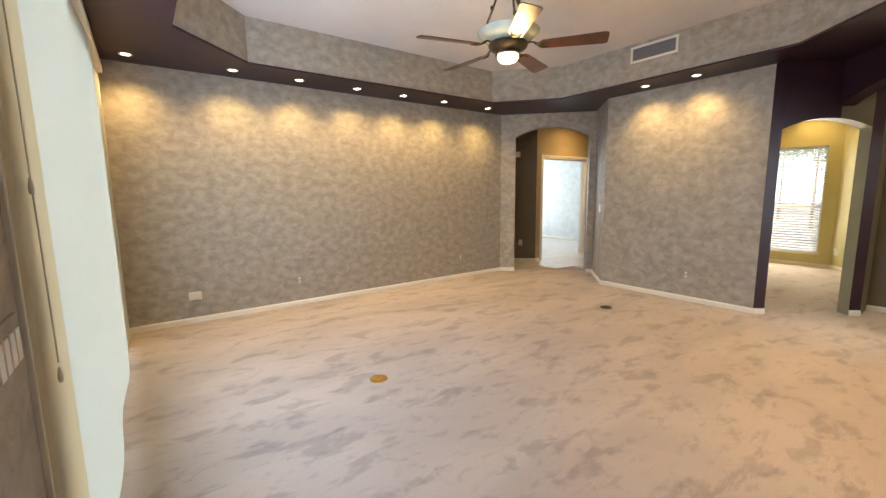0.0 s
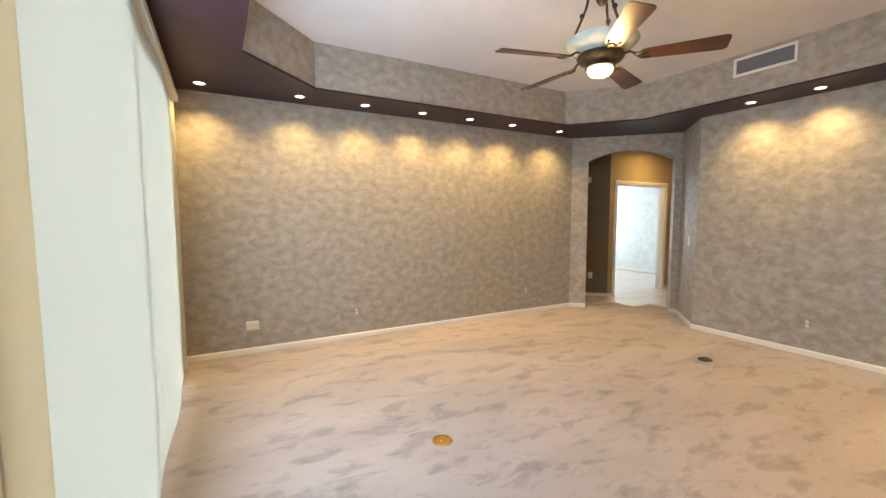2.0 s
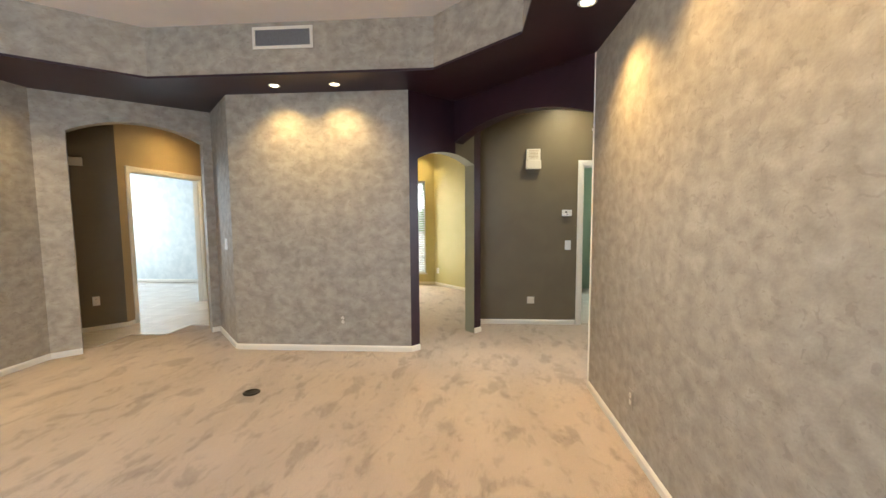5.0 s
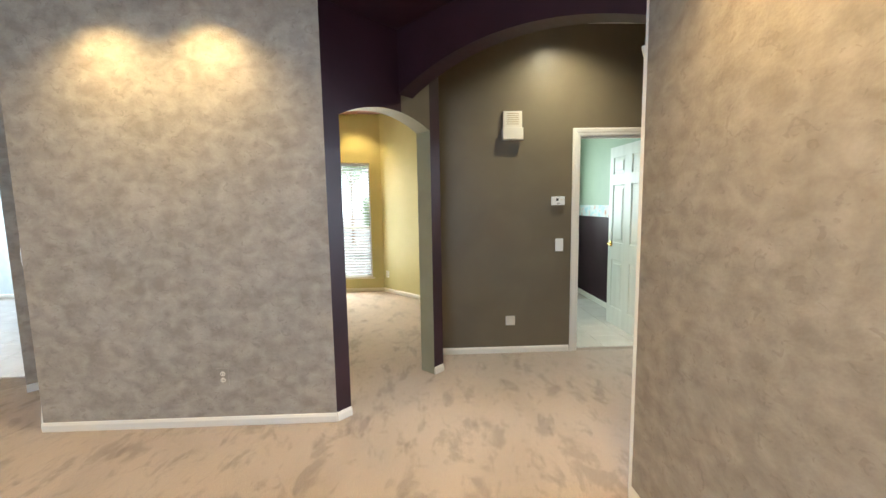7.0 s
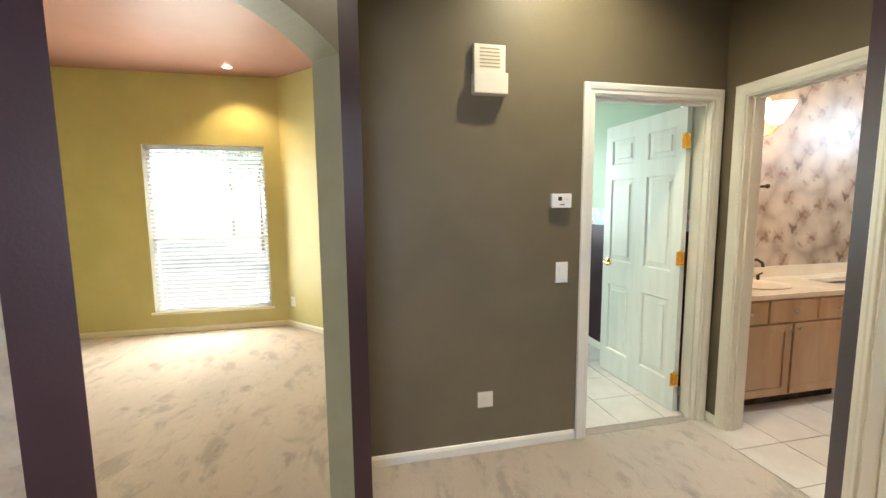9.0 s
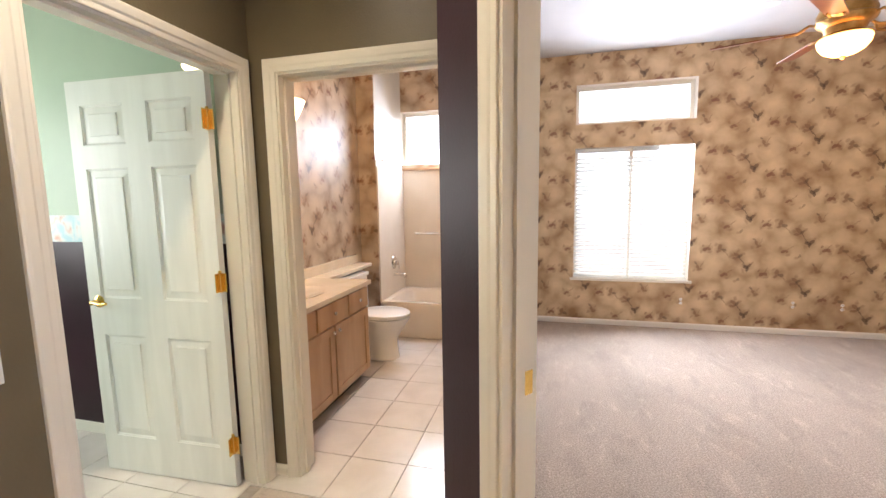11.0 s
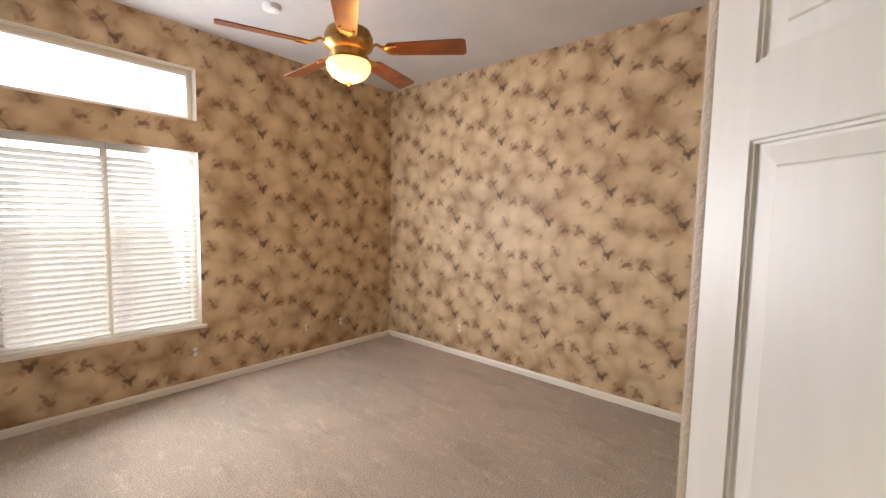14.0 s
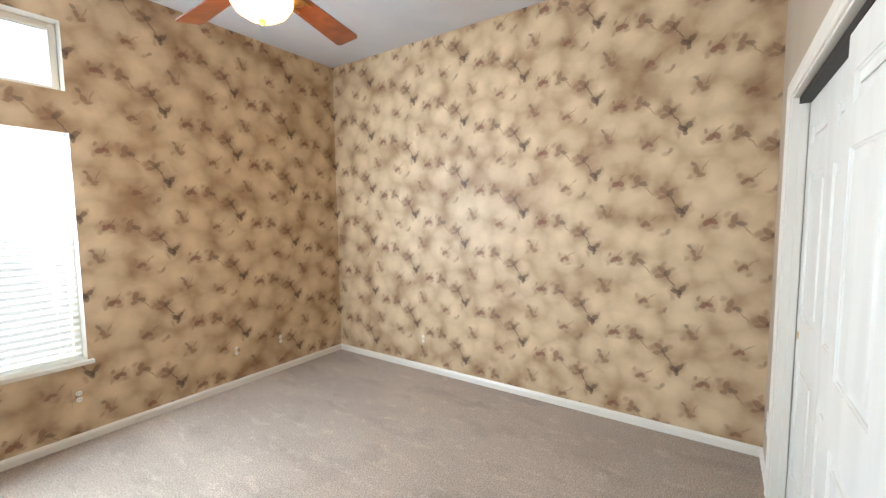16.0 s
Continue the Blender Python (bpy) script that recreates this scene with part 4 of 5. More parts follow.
fan = thing("ceiling_fan", pose(2.454, 2.996, 0), "walnut five blade ceiling fan with alabaster dish, light on", "ceiling fan")
part("canopy", lathe([(0, TRAY), (0.075, TRAY), (0.07, TRAY - 0.03), (0.03, TRAY - 0.06), (0.014, TRAY - 0.065), (0.014, 2.90), (0, 2.90)], 28), BRONZE, fan, "bronze canopy and rod", smooth=True)
part("hub", lathe([(0, 2.97), (0.03, 2.96), (0.045, 2.93), (0.035, 2.895), (0.015, 2.87), (0, 2.865)], 24), BRONZE, fan, smooth=True)
for k in range(3):
    a = radians(120 * k + 20)
    ca, sa = math.cos(a), math.sin(a)
    pts = [(0.03, 2.93), (0.055, 2.985), (0.085, 2.99), (0.095, 2.96), (0.085, 2.93), (0.10, 2.86), (0.13, 2.78), (0.165, 2.70), (0.185, 2.605)]
    bm = tube([(r * ca, r * sa, z) for r, z in pts], 0.009, 8)
    lathe([(0, -0.016), (0.014, -0.012), (0.018, 0), (0.014, 0.012), (0, 0.016)], 12, bm, Matrix.Translation((0.125 * ca, 0.125 * sa, 2.81)))
    part("scroll_arm", bm, BRONZE, fan, smooth=True)
part("dish", lathe([(0, 2.545), (0.09, 2.548), (0.16, 2.561), (0.212, 2.588), (0.238, 2.614), (0.244, 2.63), (0.233, 2.628), (0.20, 2.60), (0.14, 2.575), (0, 2.562)], 48), DISH, fan, "pale green alabaster glass dish", smooth=True)
part("motor", lathe([(0, 2.555), (0.12, 2.555), (0.15, 2.545), (0.155, 2.525), (0.135, 2.50), (0.10, 2.485), (0.09, 2.47), (0.10, 2.46), (0, 2.46)], 36), BRONZE, fan, "dark bronze motor housing", smooth=True)
part("light_bowl", lathe([(0.08, 2.459), (0.084, 2.447), (0.078, 2.428), (0.062, 2.412), (0.036, 2.403), (0, 2.40)], 36), GLOWWARM, fan, "lit frosted glass bowl", smooth=True)
for k in range(5):
    fan_blade(fan, 164 - 72 * k, 2.515, 0.235, 0.74, 0.105, 0.15, BLADE, BRONZE)

ANTIQUE = material("antique brass", [(0.30, 0.17, 0.05), (0.48, 0.29, 0.10)], 20, 0.35, 0.9)
bfan = thing("ceiling_fan", pose(3.542, -2.105, 0), "five blade ceiling fan with cherry blades and a glowing amber bowl", "ceiling fan")
part("canopy", lathe([(0, BED_H), (0.07, BED_H), (0.065, BED_H - 0.03), (0.02, BED_H - 0.06), (0.012, BED_H - 0.065), (0.012, 2.52), (0, 2.52)], 28), BRONZE, bfan, "dark canopy and rod", smooth=True)
part("motor", lathe([(0, 2.53), (0.06, 2.53), (0.12, 2.51), (0.135, 2.475), (0.13, 2.45), (0.14, 2.44), (0.13, 2.42), (0.10, 2.40), (0.09, 2.365), (0.10, 2.345), (0, 2.345)], 36), ANTIQUE, bfan, "antique brass motor housing", smooth=True)
part("light_bowl", lathe([(0.115, 2.343), (0.123, 2.33), (0.118, 2.30), (0.096, 2.268), (0.06, 2.246), (0.02, 2.238), (0, 2.237)], 36), GLOWBED, bfan, "lit amber glass bowl", smooth=True)
part("finial", lathe([(0, 2.237), (0.012, 2.235), (0.014, 2.227), (0.006, 2.217), (0, 2.215)], 14), ANTIQUE, bfan, smooth=True)
for k in range(5):
    fan_blade(bfan, -20 + 72 * k, 2.41, 0.21, 0.66, 0.10, 0.135, BEDBLADE, ANTIQUE)
sd = thing("smoke_detector", pose(3.49, -3.10, BED_H), "round white smoke detector on the bedroom ceiling", "smoke detector")
part("base", lathe([(0, 0), (0.065, 0), (0.066, -0.012), (0.055, -0.030), (0.03, -0.036), (0, -0.036)], 28), WHITEP, sd, smooth=True)
part("grille", lathe([(0.03, -0.0365), (0.045, -0.034), (0.046, -0.031), (0.03, -0.0335)], 24), PLASTIC, sd)

# ---- outlets, switches and boxes on the walls ----


def on_wall(x, y, z, face):
    """A pose on a wall: local x across, local z up, local -y into the room. face: the way the wall looks, in degrees."""
    return pose(x, y, z, 0, 0, face + 90)


def outlet(m, mat, label, group="", w=0.072, h=0.115, face=PLASTIC):
    o = thing("wall_outlet", m, label, "outlet", group)
    part("plate", boxbm(-w / 2, w / 2, -0.006, 0, -h / 2, h / 2, bevel=0.002), mat, o)
    for z in (0.021, -0.021):
        sk = part("socket", lathe([(0, -0.0085), (0.015, -0.0085), (0.0165, -0.006), (0.0165, 0)], 20, m=Matrix.Translation((0, 0, z)) @ Matrix.Rotation(radians(-90), 4, "X")), face, o)
        for x in (-0.006, 0.006):
            part("slot", boxbm(x - 0.001, x + 0.001, -0.0095, -0.0084, z - 0.003, z + 0.005), DARK, sk)
    return o


paint = outlet(on_wall(1.533, 5.705, 0.32, -90), FAUX, "outlet with a plate sponged like the wall", "painted outlets")
copy_thing(paint, on_wall(4.131, 5.705, 0.33, -90))
copy_thing(paint, on_wall(5.44, 2.808, 0.334, 180))
copy_thing(paint, on_wall(3.766, 0.497, 0.31, 90))
box_out = thing("wall_jack_box", on_wall(0.401, 5.705, 0.30, -90), "ivory plastic surface jack box low on the wall", "jack box")
part("body", boxbm(-0.062, 0.062, -0.028, 0, -0.045, 0.045, bevel=0.006), PLASTIC, box_out)
part("cover", boxbm(-0.055, 0.055, -0.032, -0.027, -0.038, 0.038, bevel=0.003), PLASTIC, box_out)
bo = outlet(on_wall(3.78, BS, 0.307, 90), PAPER, "outlet with a papered plate and white sockets", "bedroom outlets", face=WHITEP)
copy_thing(bo, on_wall(2.744, BS, 0.313, 90))
copy_thing(bo, on_wall(2.323, BS, 0.306, 90))
copy_thing(bo, on_wall(BW, -2.808, 0.302, 0))
outlet(on_wall(1.80, BN, 0.30, -90), WHITEP, "white outlet beside the closet", face=WHITEP)
outlet(on_wall(5.49, -1.6, 0.30, 180), WHITEP, "white outlet on the gloss wall", face=WHITEP)

jack = thing("wall_jack", on_wall(6.59, 0.688, 0.318, 180), "square ivory cover plate on the olive wall", "wall plate")
part("plate", boxbm(-0.045, 0.045, -0.012, 0, -0.045, 0.045, bevel=0.004), PLASTIC, jack)
part("cap", boxbm(-0.018, 0.018, -0.018, -0.011, -0.018, 0.018, bevel=0.003), PLASTIC, jack)
chime = thing("door_chime", on_wall(6.59, 0.675, 2.10, 180), "ivory two part door chime on the olive wall", "door chime")
part("speaker_panel", boxbm(-0.085, 0.085, -0.035, 0, 0.004, 0.145, bevel=0.004), PLASTIC, chime)
for i in range(6):
    part("slot", boxbm(-0.055, 0.055, -0.037, -0.0345, 0.03 + i * 0.018, 0.036 + i * 0.018), TAN, chime)
part("box", boxbm(-0.092, 0.092, -0.06, 0, -0.105, 0.0, bevel=0.006), PLASTIC, chime)
th = thing("thermostat", on_wall(6.59, 0.248, 1.442, 180), "white digital thermostat with a small dark display", "thermostat")
part("body", boxbm(-0.06, 0.06, -0.028, 0, -0.04, 0.04, bevel=0.006), WHITEP, th)
part("display", boxbm(-0.022, 0.0, -0.0295, -0.0275, 0.0, 0.022), DARK, th, "dark display")
part("button", boxbm(0.015, 0.04, -0.030, -0.0275, 0.006, 0.014, bevel=0.001), PLASTIC, th)
part("button", boxbm(-0.012, 0.016, -0.030, -0.0275, -0.025, -0.018, bevel=0.001), GREYMETAL, th)


def switch(m, n, label, mat=WHITEP, group=""):
    s = thing("light_switch", m, label, "light switch", group)
    w = 0.046 * n + 0.028
    part("plate", boxbm(-w / 2, w / 2, -0.006, 0, -0.06, 0.06, bevel=0.002), mat, s)
    for i in range(n):
        x = (i - (n - 1) / 2) * 0.046
        part("rocker", boxbm(x - 0.0165, x + 0.0165, -0.010, -0.005, -0.033, 0.033, bevel=0.002), WHITEP, s)
    return s


switch(on_wall(6.59, 0.227, 1.032, 180), 1, "white single rocker switch on the olive wall")
switch(on_wall(WX, 1.60, 1.12, 0) @ Matrix.Diagonal((0.86, 1, 0.95, 1)), 4, "sponged four gang switch plate with white rockers", FAUX)
switch(on_wall(5.66, 4.18, 1.12, 138), 1, "small white switch on the angled wall")

# floor plates and the air vent
for x, y, mat, lab in ((1.343, 3.223, BRASS, "round brass floor outlet cover in the carpet"), (4.396, 3.242, BRONZE, "round bronze floor outlet cover in the carpet")):
    fp = thing("floor_outlet", pose(x, y, 0.0), lab, "floor outlet")
    part("ring", lathe([(0.042, 0.0), (0.066, 0.0), (0.067, 0.004), (0.060, 0.008), (0.046, 0.007), (0.042, 0.004)], 36), mat, fp, smooth=True)
    part("cap", lathe([(0, 0.005), (0.012, 0.006), (0.014, 0.004), (0.041, 0.004), (0.0415, 0.0)], 36), mat, fp, smooth=True)
vent = thing("air_vent", on_wall(4.905, 3.10, 2.98, 180), "white framed return air vent with grey louvres", "air vent")
for a in ((-0.27, 0.27, -0.0925, -0.068), (-0.27, 0.27, 0.068, 0.0925), (-0.27, -0.245, -0.0675, 0.0675), (0.245, 0.27, -0.0675, 0.0675)):
    part("frame", boxbm(a[0], a[1], -0.012, 0, a[2], a[3], bevel=0.002), TRIM, vent)
part("backing", boxbm(-0.245, 0.245, -0.002, 0.0, -0.068, 0.068), GREYMETAL, vent)
slat0 = None
for i in range(30):
    if slat0 is None:
        slat0 = part("louvre", boxbm(-0.0035, 0.0035, -0.007, -0.0025, -0.067, 0.067), GREYMETAL, vent)
        s = slat0
    else:
        s = new("louvre", slat0.data)
        s.parent = vent
    s.location.x = -0.236 + i * 0.0163

# ---- tiles, pieces of the floors ----


def tiles(floor, x0, y0, x1, y1, size, skip=None):
    """Square tiles with recessed joints, children of their floor."""
    g = 0.006
    bm = boxbm(-size / 2 + g / 2, size / 2 - g / 2, -size / 2 + g / 2, size / 2 - g / 2, -0.006, 0.003)
    proto = finish("tile", bm, TILE, floor)
    firstt = True
    ny, nx = int(round((y1 - y0) / size)), int(round((x1 - x0) / size))
    for i in range(nx):
        for j in range(ny):
            x, y = x0 + (i + 0.5) * size, y0 + (j + 0.5) * size
            if skip and skip(x, y):
                continue
            o = proto if firstt else new("tile", proto.data)
            firstt = False
            o.parent = floor
            o.location = (x, y, 0.033 + random.uniform(-0.0006, 0.0006))


# ---- north hall and the bright room behind the first arch ----
wall("wall_north_hall_tan", (6.25, 5.95), (8.6, 5.95), 2.9, 0.12, (TAN, PALE, TRIM), [(0.18, 1.60, 0, 2.04, 0)])
m, _ = along((6.25, 5.95), (8.6, 5.95))
casing(m, 0.18, 1.60, 2.04, 0.12, label="white casing of a wide doorway")
# Darker OLIVE in place of TAN puts this unlit wall's shade into its paint.
wall("wall_north_hall_shaded", (5.35, 6.83), (6.25, 5.95), 2.9, 0.12, (OLIVE, PALE, OLIVE))
baseboard((5.35, 6.83), (6.25, 5.95))
baseboard((6.25, 5.95), (8.6, 5.95), ((0.118, 1.662),))
wall("wall_north_hall_west", (5.02, 5.85), (5.02, 6.9), 2.9, 0.1, (TAN, PALE, TAN))
wall("wall_north_hall_end", (5.02, 6.9), (5.40, 6.9), 2.9, 0.1, (TAN, PALE, TAN))
wall("wall_north_hall_east", (8.6, 5.95), (8.6, 4.8), 2.9, 0.1, (TAN, PALE, TAN))
wall("wall_north_hall_south", (8.6, 4.8), (6.2, 4.8), 2.9, 0.1, (TAN, YELLOW, TAN))
wall("wall_bright_room_east", (9.75, 9.8), (9.75, 5.9), 2.9, 0.1, (PALE, STUCCO, PALE))
wall("wall_bright_room_north", (5.6, 9.8), (9.75, 9.8), 2.9, 0.1, (PALE, STUCCO, PALE))
wall("wall_bright_room_west", (5.6, 6.7), (5.6, 9.8), 2.9, 0.1, (PALE, STUCCO, PALE))
wall("wall_bright_room_south", (9.75, 6.07), (8.6, 6.07), 2.9, 0.1, (PALE, TAN, PALE))
baseboard((9.75, 9.8), (9.75, 6.07))
tagged(sheet("ceiling_north", [(5.0, 5.8), (6.3, 4.7), (9.9, 4.7), (9.9, 9.9), (5.0, 9.9)], 2.85, CEIL, False), "pale flat ceiling", "ceiling")
nf = sheet("floor_north", [(5.14, 5.86), (6.22, 4.70), (9.9, 4.70), (9.9, 9.9), (5.0, 9.9)], -0.004, GROUT)
tagged(nf, "pale tiled floor of the north hall", "floor")
box2 = thing("wall_box", on_wall(5.96, 6.233, 2.10, -135.6), "small ivory plastic box high on the shaded hall wall", "alarm box")
part("body", boxbm(-0.085, 0.085, -0.04, 0, -0.05, 0.05, bevel=0.006), PLASTIC, box2)
part("lid", boxbm(-0.075, 0.075, -0.044, -0.039, -0.04, 0.04, bevel=0.003), PLASTIC, box2)
outlet(on_wall(6.04, 6.155, 0.38, -135.6), WHITEP, "white outlet on the shaded hall wall", face=WHITEP)

# ---- the study behind the second arch ----
wall("wall_study_east", (9.55, 4.9), (9.55, 2.20), 3.0, 0.16, (YELLOW, STUCCO, TRIM), [(1.28, 2.52, 0.24, 2.11, 0)])
wall("wall_study_angle", (9.55, 2.20), (8.45, 1.16), 3.0, 0.12, (YELLOW, STUCCO, YELLOW))
wall("wall_study_south", (8.45, 1.16), (6.6, 1.16), 3.0, 0.1, (YELLOW, GREEN, YELLOW))
wall("wall_study_north", (6.2, 4.62), (9.7, 4.62), 3.0, 0.1, (YELLOW, TAN, YELLOW))
baseboard((9.55, 4.9), (9.55, 2.20))
baseboard((9.55, 2.20), (8.45, 1.16))
tagged(sheet("ceiling_study", [(5.4, 1.1), (9.8, 1.1), (9.8, 4.75), (6.2, 4.75), (5.4, 4.0)], 2.87, ROSE, False), "dusty rose painted study ceiling", "ceiling")
window((9.55, 3.62), (9.55, 2.38), 0.16, 0.24, 2.11, [("h", 0.83)], "white framed study window over a low sill", name="window_3")
blind((9.55, 3.616), (9.55, 2.384), 0.045, 0.246, 2.105, 0.047, -24, "tilted white slat blind in the study window")
outlet(on_wall(9.47, 2.124, 0.30, 136.6), WHITEP, "white outlet on the pale yellow wall", face=WHITEP)

# ---- the laundry room ----
wall("wall_laundry_south", (9.2, -0.92), (6.71, -0.92), 2.9, 0.1, (GREEN, BATHPAPER, GREEN))
m, _ = along((9.2, -0.92), (6.71, -0.92))
dado = thing("wainscot", m, "aubergine painted lower wall below the border", "wall panel", kind="structure")
part("panel", boxbm(0.004, 2.486, -0.005, -0.0005, 0.002, 1.22), PURPLE, dado)
part("border", boxbm(0.004, 2.486, -0.007, -0.0005, 1.2205, 1.38), BORDER, dado, "pastel patterned wallpaper border")
baseboard((9.2, -0.926), (6.71, -0.926), h=0.09)
wall("wall_laundry_east", (9.2, 1.05), (9.2, -0.92), 2.9, 0.1, (GREEN, STUCCO, GREEN))
wall("wall_laundry_north", (6.71, 1.0), (9.2, 1.0), 2.9, 0.1, (GREEN, YELLOW, GREEN))
tagged(sheet("ceiling_laundry", [(6.68, -1.0), (9.3, -1.0), (9.3, 1.1), (6.68, 1.1)], 2.8, CEIL, False), "pale flat laundry ceiling", "ceiling")
lf = sheet("floor_laundry", [(6.60, -0.93), (9.3, -0.93), (9.3, 1.1), (6.60, 1.1)], 0.0, GROUT)
tagged(lf, "pale tiled laundry floor", "floor")

# ---- the bathroom ----
EX, SY = 7.11, -3.85
wall("wall_bath_east", (EX, -0.957), (EX, SY), 3.1, 0.1, (BATHPAPER, STUCCO, BATHPAPER))
wall("wall_bath_south", (EX, SY), (5.59, SY), 3.1, 0.14, (BATHPAPER, STUCCO, TRIM), [(EX - 6.92, EX - 6.05, 1.87, 2.49, 0)])
window((6.92, SY), (6.05, SY), 0.14, 1.87, 2.49, [], "small white framed window over the tub", False, "window_4")
tagged(sheet("ceiling_bath", [(5.58, -4.0), (7.2, -4.0), (7.2, -0.9), (5.58, -0.9)], 3.0, CEIL, False), "pale flat bathroom ceiling", "ceiling")
bf = sheet("floor_bath", [(5.54, -4.0), (7.2, -4.0), (7.2, -0.90), (5.54, -0.90)], 0.0, GROUT)
tagged(bf, "pinkish white tiled bathroom floor", "floor")

TX = EX - 0.19
wall("wall_tub_step", (EX, -3.05), (TX, -3.05), 3.05, 0.02, (BATHPAPER, BATHPAPER, BATHPAPER))
wall("wall_tub_east", (TX, -3.0705), (TX, SY), 3.05, 0.08, (ALCOVE, STUCCO, ALCOVE))
sur = thing("tub_surround", pose(0, 0, 0), "cream moulded tub surround on three walls", "tub surround", kind="structure")
part("panel", boxbm(TX - 0.014, TX - 0.001, SY + 0.001, -3.06, 0.36, 1.80, bevel=0.004), SURROUND, sur)
part("panel", boxbm(5.592, TX - 0.015, SY + 0.001, SY + 0.014, 0.36, 1.80, bevel=0.004), SURROUND, sur)
part("ledge", boxbm(5.592, TX - 0.015, SY + 0.001, SY + 0.03, 1.801, 1.83, bevel=0.004), MAPLE, sur, "narrow wooden ledge")
tub = thing("bathtub", pose(0, 0, 0), "cream bathtub with a plain apron in the alcove", "bathtub")
x0, x1, y0, y1 = 5.60, TX - 0.016, SY + 0.016, -3.05
bm = bmesh.new()
loops = []
for k, (ins, z) in enumerate([(0, 0.002), (0, 0.37), (0.008, 0.38), (0.05, 0.38), (0.07, 0.36), (0.12, 0.10), (0.2, 0.07)]):
    loop = []
    r = 0.02 + ins * 0.9
    for cx, cy, a0 in ((x1 - ins - r, y1 - ins - r, 0), (x0 + ins + r, y1 - ins - r, 90), (x0 + ins + r, y0 + ins + r, 180), (x1 - ins - r, y0 + ins + r, 270)):
        for s in range(5):
            a = radians(a0 + s * 22.5)
            loop.append(bm.verts.new((cx + r * math.cos(a), cy + r * math.sin(a), z)))
    loops.append(loop)
for a, b in zip(loops, loops[1:]):
    for i in range(len(a)):
        j = (i + 1) % len(a)
        bm.faces.new((a[i], a[j], b[j], b[i]))
bm.faces.new(loops[-1])
part("shell", bm, SURROUND, tub, smooth=True)
sp = thing("tub_faucet", pose(TX - 0.015, -3.45, 0.60), "chrome tub spout with a round valve above", "faucet")
part("valve", lathe([(0, 0), (0.075, 0.0), (0.07, 0.012), (0.03, 0.018), (0.028, 0.05), (0, 0.055)], 28, m=pose(0, 0, 0.14, 0, -90, 0)), CHROME, sp, smooth=True)
part("lever", tube([(-0.05, 0, 0.14), (-0.06, 0.0, 0.09), (-0.06, 0, 0.06)], 0.007, 8), CHROME, sp, smooth=True)
part("spout", tube([(0, 0, 0), (-0.07, 0, 0.004), (-0.13, 0, -0.002), (-0.145, 0, -0.03)], 0.02, 12), CHROME, sp, smooth=True)
gb = thing("grab_bar", pose(6.55, SY + 0.014, 1.05), "short chrome grab bar on the tub surround", "grab bar")
part("bar", tube([(-0.2, 0.0, 0), (-0.2, 0.045, 0), (-0.19, 0.055, 0), (0.19, 0.055, 0), (0.2, 0.045, 0), (0.2, 0, 0)], 0.012, 10), CHROME, gb, smooth=True)
rod = thing("towel_bar", pose(TX - 0.001, -3.35, 1.86), "chrome bar with a frosted shelf above the tub wall", "towel bar")
part("bar", tube([(0, -0.25, 0), (-0.05, -0.25, 0), (-0.06, -0.24, 0), (-0.06, 0.24, 0), (-0.05, 0.25, 0), (0, 0.25, 0)], 0.008, 8), CHROME, rod, smooth=True)
part("shelf", boxbm(-0.055, 0, -0.2, 0.2, 0.012, 0.018, bevel=0.002), WHITEP, rod)

van = thing("vanity_cabinet", pose(6.585, -0.97, 0.002), "light maple bathroom vanity cabinet with doors and drawers", "vanity cabinet")
part("body", boxbm(0.02, EX - 6.586, -1.07, 0.0, 0.09, 0.78), MAPLE, van)
part("toe_kick", boxbm(0.085, EX - 6.586, -1.06, -0.01, 0.0, 0.089), BRONZE, van, "dark recessed toe kick")
for a, b in ((0.0, -0.32), (-0.32, -0.74), (-0.74, -1.07)):
    c, d = b + 0.010, a - 0.010
    dr = part("drawer", boxbm(0.0, 0.0195, c, d, 0.615, 0.765, bevel=0.004), MAPLE, van)
    part("knob", lathe([(0, 0.022), (0.012, 0.02), (0.014, 0.013), (0.006, 0.008), (0.006, 0)], 14, m=pose(0.0, (c + d) / 2, 0.69, 0, -90, 0)), CHROME, dr, "small chrome knob", smooth=True)
for a, b, k in ((0.0, -0.535, -0.50), (-0.535, -1.07, -0.57)):
    c, d = b + 0.010, a - 0.010
    dm = bmesh.new()
    box(dm, 0.0, 0.0195, c, c + 0.055, 0.10, 0.60, bevel=0.003)
    box(dm, 0.0, 0.0195, d - 0.055, d, 0.10, 0.60, bevel=0.003)
    box(dm, 0.0005, 0.0193, c + 0.0555, d - 0.0555, 0.10, 0.155, bevel=0.003)
    box(dm, 0.0005, 0.0193, c + 0.0555, d - 0.0555, 0.545, 0.60, bevel=0.003)
    do = part("door", dm, MAPLE, van)
    part("panel", boxbm(0.009, 0.0192, c + 0.056, d - 0.056, 0.156, 0.544), MAPLE, do)
    part("knob", lathe([(0, 0.022), (0.012, 0.02), (0.014, 0.013), (0.006, 0.008), (0.006, 0)], 14, m=pose(0.0, k, 0.565, 0, -90, 0)), CHROME, do, smooth=True)
ct = thing("countertop", pose(6.565, -0.965, 0.783), "cream cultured marble vanity top with a backsplash", "countertop")
part("slab", boxbm(0, EX - 6.567, -1.10, 0.0, 0.0, 0.035, bevel=0.006), COUNTER, ct)
part("banjo_shelf", boxbm(EX - 6.567 - 0.17, EX - 6.567, -1.95, -1.101, 0.0, 0.035, bevel=0.006), COUNTER, ct, "narrow extension over the toilet tank")
